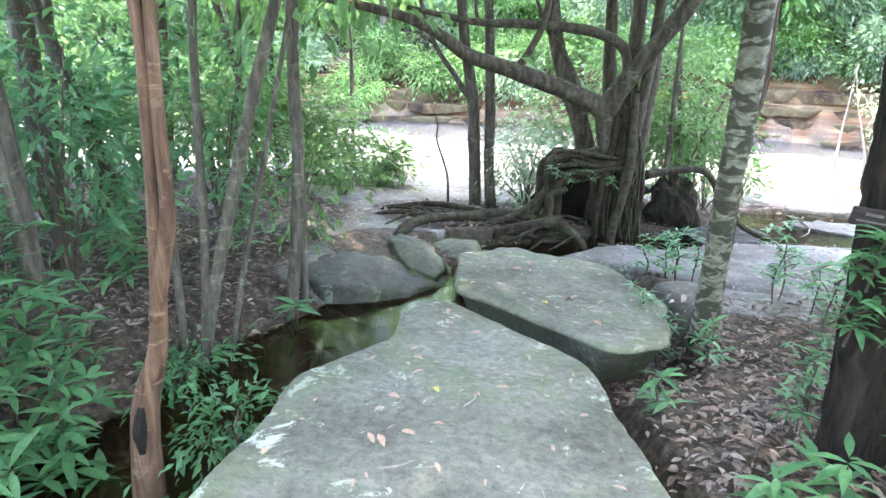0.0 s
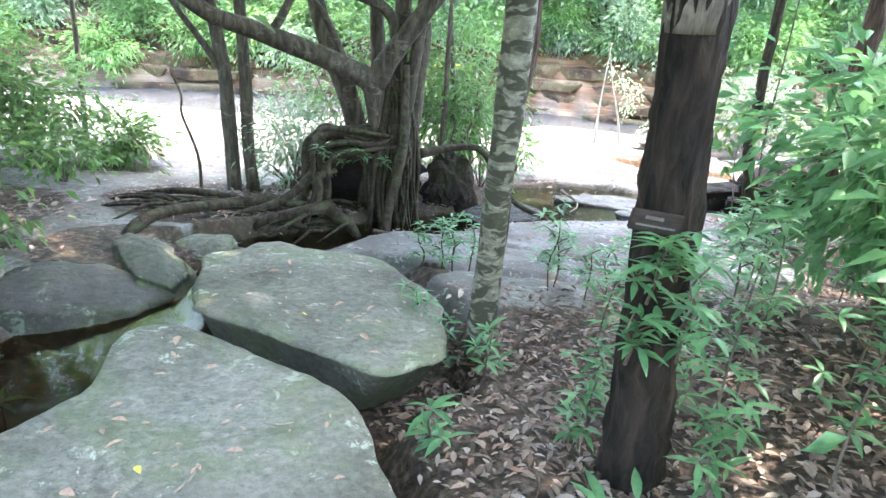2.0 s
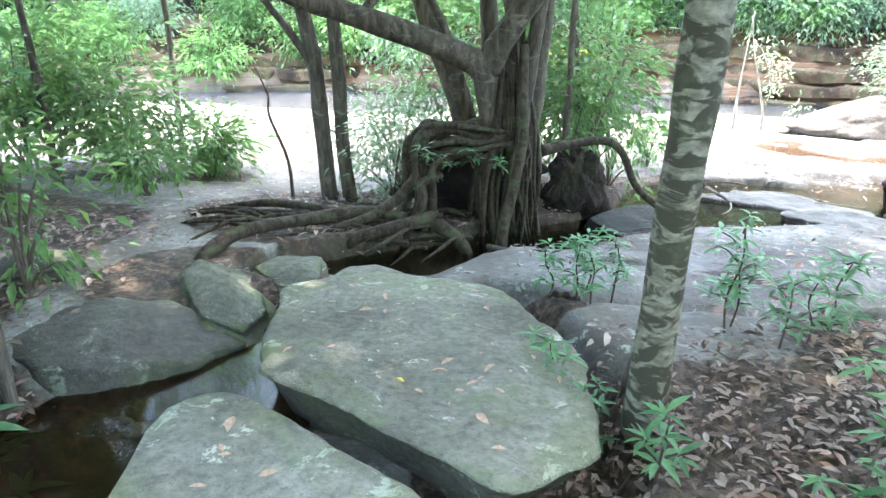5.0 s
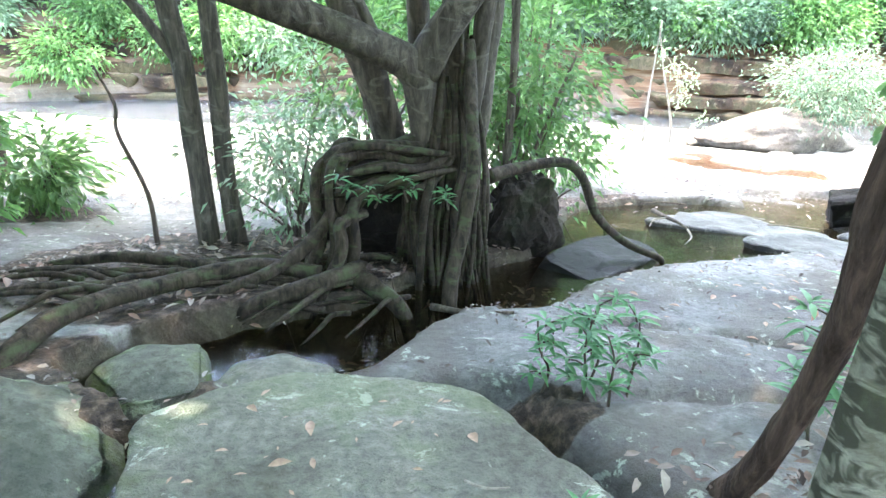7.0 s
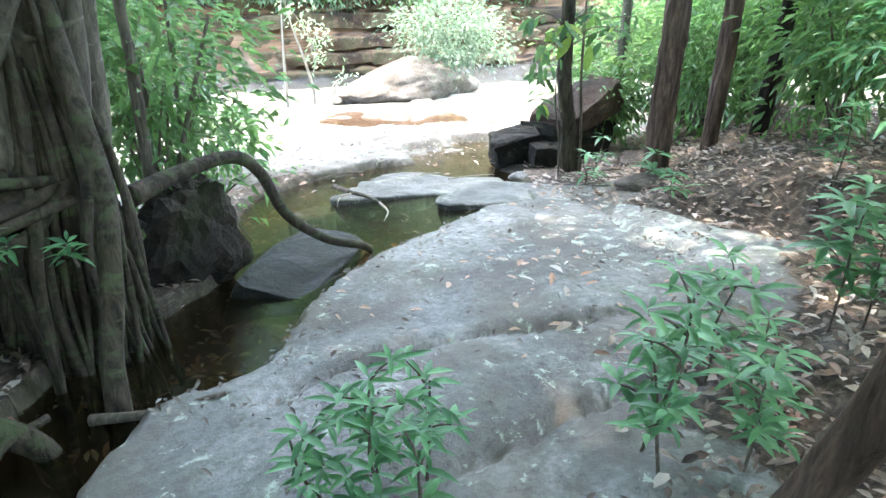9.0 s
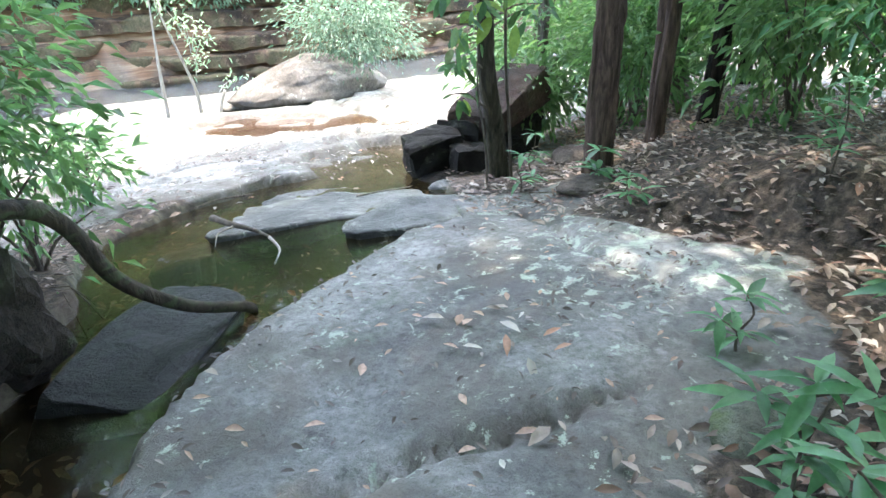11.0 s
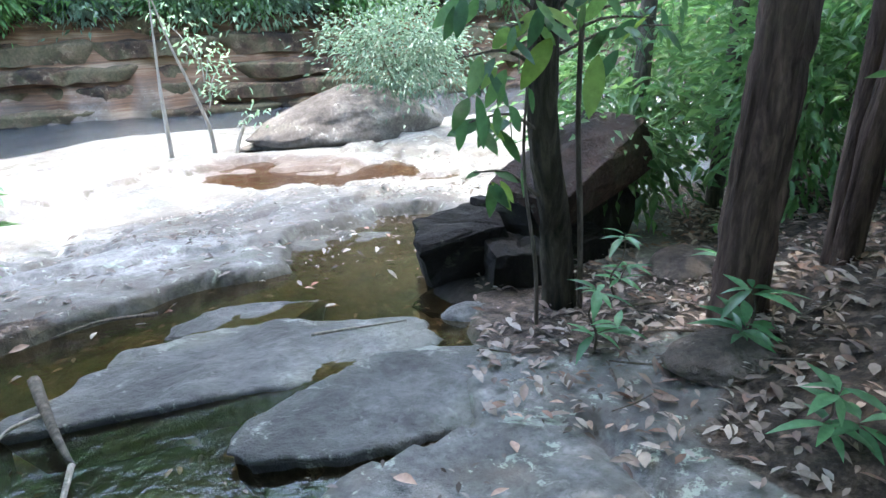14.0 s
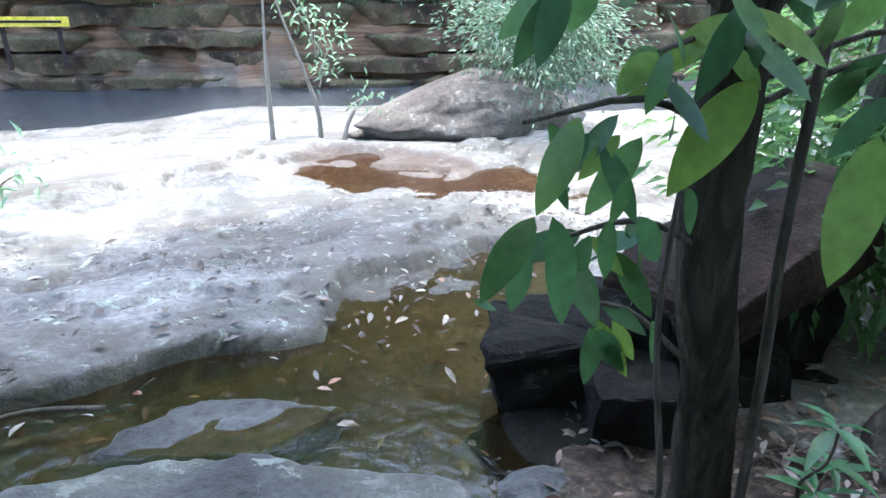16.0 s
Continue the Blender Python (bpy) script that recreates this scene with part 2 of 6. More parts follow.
BARK_FIG = bark_mat("fig_bark", (0.028, 0.022, 0.016), (0.122, 0.102, 0.076), 5, 4, (0.15, 0.14, 0.108), 0.016, 0.58, 0.76)
BARK_ROOT = bark_mat("root_bark", (0.011, 0.008, 0.006), (0.078, 0.059, 0.041), 6, 4, (0.05, 0.058, 0.028), 0.02, 0.52, 0.66)
BARK_PALE = bark_mat("mottled_bark", (0.10, 0.095, 0.07), (0.235, 0.225, 0.175), 5, 0.6, (0.042, 0.040, 0.027), 0.007, 0.44, 0.53)
BARK_DARK = bark_mat("dark_bark", (0.005, 0.004, 0.003), (0.042, 0.029, 0.022), 4.5, 5, None, 0.05)
BARK_TAN = bark_mat("olive_brown_bark", (0.012, 0.010, 0.007), (0.085, 0.068, 0.046), 5, 5, None, 0.03)
BARK_BROWN = bark_mat("brown_bark", (0.028, 0.017, 0.013), (0.155, 0.102, 0.078), 5, 7, None, 0.03)
WETROCK = rock_mat("wet_black_rock", (0.006, 0.006, 0.006), (0.013, 0.012, 0.011), (0.026, 0.025, 0.023), (0.03, 0.03, 0.027), (0.018, 0.02, 0.012), 0.3, 0.38)
BARK_GREY = bark_mat("grey_bark", (0.042, 0.036, 0.028), (0.145, 0.125, 0.098), 8, 5, (0.175, 0.17, 0.13), 0.01, 0.58, 0.76)
BARK_RED = bark_mat("red_bark", (0.045, 0.024, 0.015), (0.19, 0.112, 0.072), 5, 9, (0.24, 0.165, 0.11), 0.012, 0.60, 0.76)
TWIG = bark_mat("twig_bark", (0.06, 0.048, 0.038), (0.17, 0.14, 0.11), 12, 5)
DEADWOOD = bark_mat("dead_wood", (0.20, 0.17, 0.14), (0.40, 0.36, 0.30), 9, 8)
LEAF_A = leaf_mat("leaf_green", [(0.055, 0.12, 0.04), (0.08, 0.17, 0.055), (0.11, 0.21, 0.065), (0.07, 0.16, 0.065)], 0.45, 0.42)
LEAF_B = leaf_mat("leaf_bluegreen", [(0.045, 0.125, 0.055), (0.07, 0.185, 0.08), (0.11, 0.255, 0.11), (0.055, 0.15, 0.07)], 0.38, 0.42)
# lighter leaf copy: sunlit brightness put into the colour, also for bank trees and undergrowth
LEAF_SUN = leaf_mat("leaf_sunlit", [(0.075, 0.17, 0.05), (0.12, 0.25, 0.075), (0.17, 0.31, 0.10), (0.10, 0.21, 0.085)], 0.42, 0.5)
LEAF_C = leaf_mat("leaf_pale", [(0.12, 0.20, 0.115), (0.16, 0.255, 0.15), (0.21, 0.295, 0.18), (0.14, 0.23, 0.14)], 0.5, 0.42)
LEAF_E = leaf_mat("leaf_greygreen", [(0.07, 0.12, 0.075), (0.095, 0.155, 0.10), (0.13, 0.19, 0.125), (0.08, 0.135, 0.09)], 0.45, 0.3)
LEAF_D = large_leaf_mat()
LITTER = leaf_mat("dead_leaf", [(0.08, 0.055, 0.042), (0.16, 0.115, 0.088), (0.24, 0.185, 0.15), (0.34, 0.29, 0.245), (0.20, 0.11, 0.072), (0.11, 0.08, 0.062)], 0.6, 0.08)
TRAIL_LITTER = leaf_mat("rotting_leaf", [(0.05, 0.035, 0.028), (0.10, 0.07, 0.055), (0.17, 0.12, 0.095), (0.26, 0.21, 0.18), (0.14, 0.075, 0.05)], 0.65, 0.05)
FLECK = leaf_mat("dark_fleck", [(0.05, 0.038, 0.03), (0.10, 0.08, 0.065), (0.16, 0.13, 0.11), (0.30, 0.27, 0.24)], 0.7, 0.05)
LITTER_PALE = leaf_mat("pale_dead_leaf", [(0.40, 0.36, 0.30), (0.28, 0.22, 0.17), (0.33, 0.15, 0.08), (0.48, 0.45, 0.38), (0.22, 0.16, 0.12)], 0.6, 0.1)
YELLOW = leaf_mat("yellow_leaf", [(0.62, 0.50, 0.12), (0.55, 0.46, 0.10)], 0.5, 0.2)
POOL = water_mat("brown_pool_water", (0.020, 0.012, 0.006), 0.15, 3.0, 0.45, 0.03)
STREAM = water_mat("stream_water", (0.030, 0.026, 0.013), 0.22, 14.0, 0.18, 0.02, 1.5)
RUST = water_mat("rust_pool_water", (0.035, 0.016, 0.010), 0.3, 6.0, 0.5, 0.03)
RIVER = water_mat("river_water", (0.06, 0.065, 0.07), 0.9, 5.0, 0.75, 0.08)
# near-black fill: the shade inside hollows put into the colour
HOLLOW = rock_mat("hollow_shade", (0.01, 0.008, 0.007), (0.02, 0.015, 0.012), (0.03, 0.024, 0.02), (0.03, 0.02, 0.02), (0.02, 0.02, 0.01), 0.1)


# ---- mesh helpers ----
rng = np.random.default_rng(7)


def mesh_obj(name, verts, faces, mat, parent=None, label="", smooth=True):
    me = bpy.data.meshes.new(name)
    me.from_pydata([tuple(v) for v in verts], [], faces)
    me.materials.append(mat)
    if smooth:
        me.polygons.foreach_set("use_smooth", np.ones(len(me.polygons), bool))
    me.update()
    ob = new(name, me)
    if parent:
        ob.parent = parent
    if label:
        ob["label"] = label
    return ob


def tri_obj(name, verts, tris, mat, parent=None, label=""):
    """A mesh of many triangles from arrays."""
    me = bpy.data.meshes.new(name)
    nv, nf = len(verts), len(tris)
    me.vertices.add(nv)
    me.vertices.foreach_set("co", np.asarray(verts, np.float32).ravel())
    me.loops.add(nf * 3)
    me.loops.foreach_set("vertex_index", np.asarray(tris, np.int32).ravel())
    me.polygons.add(nf)
    me.polygons.foreach_set("loop_start", np.arange(0, nf * 3, 3, dtype=np.int32))
    me.polygons.foreach_set("use_smooth", np.ones(nf, bool))
    me.materials.append(mat)
    me.update(calc_edges=True)
    ob = new(name, me)
    if parent:
        ob.parent = parent
    if label:
        ob["label"] = label
    return ob


def thing(name, at, label, category, group="", kind=""):
    e = new(name)
    e.location = at
    e.empty_display_size = 0.1
    return tagged(e, label, category, group, kind)


def spline(pts, n):
    """A smooth line through the points."""
    p = np.asarray(pts, float)
    p = np.vstack([2 * p[0] - p[1], p, 2 * p[-1] - p[-2]])
    out = []
    segs = len(p) - 3
    for i in range(segs):
        a, b, c, d = p[i:i + 4]
        for u in np.linspace(0, 1, n, endpoint=(i == segs - 1)):
            out.append(0.5 * (2 * b + (c - a) * u + (2 * a - 5 * b + 4 * c - d) * u * u + (3 * b - a - 3 * c + d) * u ** 3))
    return np.array(out)


def tube_data(pts, radii, seg=10, n=6, rough=0.08, seed=0.0, furrow=0.0):
    """A tapered, slightly knotty limb along the points."""
    pr = spline([(*p, r) for p, r in zip(pts, radii)], n)
    P, Rr = pr[:, :3], np.maximum(pr[:, 3], 0.0015)
    T = np.gradient(P, axis=0)
    T /= np.linalg.norm(T, axis=1)[:, None] + 1e-9
    ref = np.array([1.0, 0.0, 0.0]) if abs(T[0][0]) < 0.8 else np.array([0, 1.0, 0])
    verts, faces = [], []
    for i in range(len(P)):
        U = ref - T[i] * ref.dot(T[i])
        U /= np.linalg.norm(U)
        ref = U
        V = np.cross(T[i], U)
        for k in range(seg):
            a = 2 * math.pi * k / seg
            d = U * math.cos(a) + V * math.sin(a)
            w = noise.noise(Vector((d[0] * 1.5 + seed, d[1] * 1.5 + P[i][2] * 2, P[i][0] * 3 + P[i][1] * 3 + P[i][2] * 3)))
            f = 0.0
            if furrow:
                q = Vector((d[0] * 3.2 + seed, d[1] * 3.2, P[i][2] * 5 + d[2]))
                f = abs(noise.noise(q + Vector(noise.noise_vector(q * 1.7)) * 0.5)) * 2.2 - 0.6 + 0.4 * noise.noise(q * 4.1)
            verts.append(P[i] + d * Rr[i] * (1 + rough * 1.8 * w + furrow * f))
    m = len(P)
    for i in range(m - 1):
        for k in range(seg):
            a, b = i * seg + k, i * seg + (k + 1) % seg
            faces.append((a, b, b + seg, a + seg))
    faces.append(tuple(range(seg - 1, -1, -1)))
    faces.append(tuple(range((m - 1) * seg, m * seg)))
    return verts, faces


def tube(name, pts, radii, mat, parent=None, label="", seg=10, n=6, rough=0.08, furrow=0.0):
    v, f = tube_data(pts, radii, seg, n, rough, float(len(bpy.data.objects)) * 0.37, furrow)
    return mesh_obj(name, v, f, mat, parent, label)


def tubes(name, many, mat, parent=None, label="", seg=6, n=4, rough=0.1):
    """Several limbs that read as one spray of twigs."""
    V, F = [], []
    for k, (pts, radii) in enumerate(many):
        v, f = tube_data(pts, radii, seg, n, rough, k * 1.7)
        o = len(V)
        V += v
        F += [tuple(i + o for i in q) for q in f]
    return mesh_obj(name, V, F, mat, parent, label)


def unit(a):
    return a / (np.linalg.norm(a, axis=-1, keepdims=True) + 1e-9)


def leaf_arrays(P, D, N, L, W, rows=1, droop=0.25, fold=0.18):
    """Lance-shaped leaves: base P, way D, face N, lengths and widths."""
    P, D, N = np.asarray(P, float), unit(np.asarray(D, float)), np.asarray(N, float)
    S = unit(np.cross(D, N))
    N = np.cross(S, D)
    L, W = np.asarray(L, float)[:, None], np.asarray(W, float)[:, None]
    k = len(P)
    if rows == 1:
        vs = np.stack([P, P + D * L * 0.42 + S * W * 0.5 + N * W * fold, P + D * L - N * L * droop, P + D * L * 0.42 - S * W * 0.5 + N * W * fold], 1)
        tr = np.array([[0, 1, 2], [0, 2, 3]])
    else:
        us = np.linspace(0, 1, rows + 2)
        cols, idx = [P], []
        for u in us[1:-1]:
            prof = math.sin(math.pi * u ** 0.9) ** (0.78 if rows > 5 else 1.15)
            c = P + D * L * u - N * L * droop * u * u
            cols += [c + S * W * 0.5 * prof + N * W * fold * prof, c, c - S * W * 0.5 * prof + N * W * fold * prof]
        cols.append(P + D * L - N * L * droop)
        vs = np.stack(cols, 1)
        tr = [[0, 1, 2], [0, 2, 3]]
        for r in range(rows - 1):
            a = 1 + 3 * r
            tr += [[a, a + 3, a + 4], [a, a + 4, a + 1], [a + 1, a + 4, a + 5], [a + 1, a + 5, a + 2]]
        a, e = 1 + 3 * (rows - 1), 3 * rows + 1
        tr += [[a, e, a + 1], [a + 1, e, a + 2]]
        tr = np.array(tr)
    nv = vs.shape[1]
    tris = (tr[None] + (np.arange(k) * nv)[:, None, None]).reshape(-1, 3)
    return vs.reshape(-1, 3), tris


def crown_points(centre, radii, clumps, per, spread, hollow=0.35, seed=1):
    """Leaf bases and ways, gathered in uneven clumps through an ellipsoid."""
    g = np.random.default_rng(seed)
    d = unit(g.normal(size=(clumps, 3)))
    r = (hollow + (1 - hollow) * g.random(clumps) ** 0.6) * (0.72 + 0.5 * g.random(clumps))
    C = np.asarray(centre) + d * r[:, None] * np.asarray(radii)
    sp = spread * (0.5 + g.random(clumps))
    o = g.normal(size=(clumps, per, 3)) * sp[:, None, None] * np.array([1, 1, 0.6])
    P = (C[:, None] + o).reshape(-1, 3)
    D = unit(o.reshape(-1, 3) + np.repeat(d, per, 0) * spread * 0.8 + g.normal(size=(clumps * per, 3)) * spread * 0.5 - np.array([0, 0, spread * 0.35]))
    return C, P, D


def crown(name, centre, radii, clumps, per, spread, leaf, mat, parent, seed=1, ratio=0.36, hollow=0.35, label=""):
    C, P, D = crown_points(centre, radii, clumps, per, spread, hollow, seed)
    g = np.random.default_rng(seed + 50)
    L = leaf * (0.6 + 0.8 * g.random(len(P)))
    N = np.array([0, 0, 1.0]) + g.normal(size=P.shape) * 0.45
    v, t = leaf_arrays(P, D, N, L, L * ratio * (0.8 + 0.4 * g.random(len(P))))
    base = np.array(parent.location) if parent else np.zeros(3)
    return C, tri_obj(name, v - base, t, mat, parent, label)


def sdf(poly, X, Y):
    """Distance to a closed outline: minus inside."""
    p = np.asarray(poly, float)
    d = np.full(X.shape, 1e9)
    inside = np.zeros(X.shape, bool)
    for (ax, ay), (bx, by) in zip(p, np.roll(p, -1, 0)):
        ex, ey = bx - ax, by - ay
        u = np.clip(((X - ax) * ex + (Y - ay) * ey) / (ex * ex + ey * ey), 0, 1)
        d = np.minimum(d, np.hypot(X - ax - u * ex, Y - ay - u * ey))
        cross = ((ay > Y) != (by > Y)) & (X < ex * (Y - ay) / (by - ay + 1e-12) + ax)
        inside ^= cross
    return np.where(inside, -d, d)


def smooth(a, b, v):
    u = np.clip((v - a) / (b - a), 0, 1)
    return u * u * (3 - 2 * u)


def wob(X, Y, f, seed=0.0):
    """Cheap rolling relief, about -1 to 1."""
    return (np.sin(X * f + 1.3 * np.sin(Y * f * 0.7 + seed) + seed) + np.sin(Y * f * 1.13 + 1.7 * np.sin(X * f * 0.61 + seed * 2)) +
            0.5 * np.sin((X + Y) * f * 2.3 + 2 * np.sin((X - Y) * f * 1.1 + seed))) / 2.5


def value_noise(X, Y, seed):
    """Smooth lattice noise, -1 to 1."""
    xi, yi = np.floor(X), np.floor(Y)
    fx, fy = X - xi, Y - yi
    fx, fy = fx * fx * (3 - 2 * fx), fy * fy * (3 - 2 * fy)

    def h(a, b):
        v = np.sin(a * 127.1 + b * 311.7 + seed * 74.7) * 43758.5453
        return v - np.floor(v)
    n = (h(xi, yi) * (1 - fx) + h(xi + 1, yi) * fx) * (1 - fy) + (h(xi, yi + 1) * (1 - fx) + h(xi + 1, yi + 1) * fx) * fy
    return 2 * n - 1


def fbm(X, Y, f, octaves=4, seed=1.0):
    out, a = 0, 1.0
    for k in range(octaves):
        out = out + a * value_noise(X * f + k * 17.3, Y * f - k * 9.1, seed + k)
        f, a = f * 2.03, a * 0.52
    return out / 1.9


# ---- the lie of the land ----
NEAR_X, NEAR_Y = (-40, -3, 2, 6, 7.8, 9.5, 11.4, 14, 20, 60), (19, 15.9, 15.2, 14.2, 13.9, 12.9, 11.2, 9.5, 6, -12)
FAR_X, FAR_Y = (-40, -3, 0, 3, 5.5, 7.3, 9.4, 11, 14, 20, 60), (22, 18.8, 18.5, 18.0, 17.0, 15.9, 14.8, 13.7, 12.3, 9.5, -8)
BANK_X, BANK_Y = (-40, 1.0, 2.4, 2.9, 3.6, 4.5, 5.0, 6, 7.5, 9, 60), (-6, 2.2, 3.7, 4.15, 3.75, 3.9, 5.2, 5.8, 6.2, 6.6, 3)
RIVER_Z, CHANNEL_Z = -1.36, -0.19
CHANNEL = [(-1.2, 0.6), (-0.72, 2.5), (-0.5, 3.1), (-0.33, 3.6), (-0.1, 3.85), (0.0, 4.08), (-0.25, 3.98), (-0.5, 3.84), (-0.78, 3.55), (-1.1, 3.05), (-1.45, 2.5), (-1.7, 1.7), (-1.9, 0.6)]
STREAM_BED = [(-0.2, 5.0), (0.1, 4.6), (0.3, 4.75), (0.75, 4.65), (0.95, 4.72), (1.15, 5.1), (1.5, 5.32), (1.9, 5.28), (2.4, 5.6), (2.9, 5.78), (3.3, 5.9), (3.77, 5.89), (4.26, 5.98), (4.7, 5.88), (5.5, 6.42), (6.0, 6.8),
              (6.5, 7.3), (7.1, 7.9), (6.8, 8.2), (5.9, 8.14), (5.45, 7.64), (4.92, 7.76), (4.2, 7.8), (3.5, 7.6), (2.9, 6.9), (2.3, 6.2), (1.55, 5.85), (1.0, 5.52), (0.3, 5.42), (0.0, 5.2)]
RED_POOL = [(6.6, 10.6), (7.2, 11.2), (7.9, 10.8), (8.3, 9.6), (8.1, 8.7), (7.7, 9.2), (7.2, 9.8)]

SLAB_A = [(-0.95, -1.2), (-0.85, 0.6), (-0.75, 1.5), (-0.62, 2.4), (-0.24, 2.95), (-0.22, 3.45), (0.0, 3.53), (0.21, 3.33), (0.53, 3.0), (0.68, 2.66), (0.72, 2.2), (0.75, 1.7), (0.85, 0.6), (0.9, -1.2)]
SLAB_B = [(0.1, 4.45), (0.32, 4.6), (0.67, 4.7), (0.97, 4.54), (1.2, 4.4), (1.29, 4.03), (1.36, 3.6), (1.14, 2.95), (0.82, 2.8), (0.6, 3.1), (0.27, 3.42), (0.08, 3.58)]

CRACKS = [[(1.1, 4.6), (1.36, 4.5), (1.6, 4.36), (1.9, 4.32), (2.25, 4.26), (2.53, 4.12), (2.76, 3.94)], [(1.75, 5.02), (2.29, 4.92), (2.65, 4.74), (2.95, 4.5), (3.2, 4.4)], [(4.05, 4.45), (4.5, 5.05), (4.95, 5.55)],
          [(4.2, 8.9), (5.0, 8.7), (6.2, 8.75)], [(5.0, 9.8), (6.4, 9.4), (7.3, 9.3)], [(3.0, 8.6), (3.8, 8.45), (4.6, 8.5)], [(-1.5, 8.6), (-0.4, 8.3), (0.6, 8.5)]]


def line_dist(pts, X, Y):
    d = np.full(X.shape, 1e9)
    for (ax, ay), (bx, by) in zip(pts[:-1], pts[1:]):
        ex, ey = bx - ax, by - ay
        u = np.clip(((X - ax) * ex + (Y - ay) * ey) / (ex * ex + ey * ey), 0, 1)
        d = np.minimum(d, np.hypot(X - ax - u * ex, Y - ay - u * ey))
    return d


def plane_z(X, Y):
    z = 0.33 - 0.085 * X - 0.09 * Y
    z = np.where(X < -2, 0.33 + 0.17 - 0.02 * (X + 2) - 0.09 * Y, z)
    return -1.2 + np.logaddexp(0, (z + 1.2) * 14) / 14


def plates(X, Y):
    """Low broken scarps of thin rock plates: height, and how near a broken edge is."""
    v = 2.6 * (fbm(X * 0.55, Y, 0.55, 5, 31.0) + 0.16 * Y)
    f = v - np.floor(v)
    return 0.055 * (smooth(0.0, 0.06, f) - f), smooth(0.10, 0.02, f)


def land(X, Y):
    X, Y = np.asarray(X, float), np.asarray(Y, float)
    z = plane_z(X, np.maximum(Y, -3))
    z = z + 0.014 * wob(X, Y, 1.9, 0.4) + 0.030 * fbm(X, Y, 1.4, 6, 3.0) + 0.012 * np.minimum(0, fbm(X, Y, 5.0, 3, 9.0))
    jx, jy = X + 0.07 * fbm(X, Y, 3.0, 4, 12.0), Y + 0.07 * fbm(X, Y, 3.0, 4, 15.0)
    for c in CRACKS:
        d = line_dist(c, jx, jy)
        z = z - 0.06 * np.exp(-(d / 0.028) ** 2) - 0.012 * smooth(0.12, 0.0, d)
    # broad bedrock steps across the open river bed
    open_bed = smooth(7.4, 8.6, Y)
    z = z + open_bed * 0.035 * np.tanh(6 * np.sin(Y * 2.1 + 0.5 * X + 0.8 * np.sin(X * 1.7) + 0.5 * np.sin(X * 4.3)))
    z = z + open_bed * plates(X, Y)[0]
    # the wooded bank
    z = z + 0.34 * smooth(0, 1.3, np.interp(X, BANK_X, BANK_Y) - Y) * smooth(1.6, 3.2, X)
    near, far = np.interp(X, NEAR_X, NEAR_Y), np.interp(X, FAR_X, FAR_Y)
    w = 0.18 * wob(X, Y, 1.7, 3.0)
    z = np.where(Y > near - 3, np.minimum(z, z + (RIVER_Z + 0.02 - z) * smooth(-3, 0, Y - near + w)), z)
    z = z - 0.35 * smooth(0, 1.0, Y - near + w)
    up = Y - far + 0.25 * wob(X, Y, 1.1, 5.0) + 0.08 * wob(X, Y, 4.1, 2.0)
    z = np.where(up > 0, z + 0.45 * smooth(0, 0.15, up) + 0.55 * smooth(0.3, 0.45, up) + 0.55 * smooth(0.6, 0.8, up) + 0.35 * smooth(1.0, 1.6, up) + 0.22 * np.minimum(np.maximum(up - 1.2, 0), 14), z)
    s = sdf(CHANNEL, X, Y) + 0.14 * fbm(X, Y, 2.5, 4, 1.0)
    z = np.where(X < -0.3, z - 0.10 * smooth(4.6, 3.6, Y) + 0.03 * fbm(X, Y, 4.0, 4, 21.0) * smooth(4.6, 3.8, Y), z)
    z = np.where(s < 0.6, z + (-0.42 - z) * smooth(0.50, -0.1, s), z)
    s = sdf(STREAM_BED, X, Y) + 0.10 * fbm(X, Y, 2.2, 5, 5.0)
    deep = 0.17 + 0.2 * smooth(2.6, 1.4, X) + 0.14 * smooth(0.7, 0.2, np.hypot((X - 3.75) / 1.2, Y - 6.45)) + 0.05 * fbm(X, Y, 2.5, 4, 6.0)
    deep = deep - (0.085 - 0.05 * fbm(X, Y, 3.2, 4, 8.0)) * smooth(4.9, 5.6, X)
    z = z - deep * smooth(0.03, -0.035, s)
    # the ground falls away round the stepping slabs and along the path beside them
    s = np.minimum(sdf(SLAB_A, X, Y), sdf(SLAB_B, X, Y))
    z = z - 0.24 * smooth(0.22, 0.02, s + 0.05 * fbm(X, Y, 3.0, 3, 2.0)) * smooth(4.75, 4.3, Y)
    z = z - 0.10 * smooth(3.7, 3.0, Y) * smooth(0.4, 0.8, X) * smooth(2.2, 1.6, X)
    s = sdf(RED_POOL, X, Y) + 0.25 * fbm(X, Y, 1.6, 4, 4.0)
    z = z - 0.07 * smooth(0.12, -0.2, s)
    return z


def land_at(x, y):
    return float(land(np.array([x]), np.array([y]))[0])


def axis(lo, hi, step, reach):
    mid = np.arange(lo, hi + step / 2, step)
    out, s = [], step
    d = 0.0
    while d < reach:
        s *= 1.16
        d += s
        out.append(d)
    out = np.array(out)
    return np.concatenate([(lo - out)[::-1], mid, hi + out])


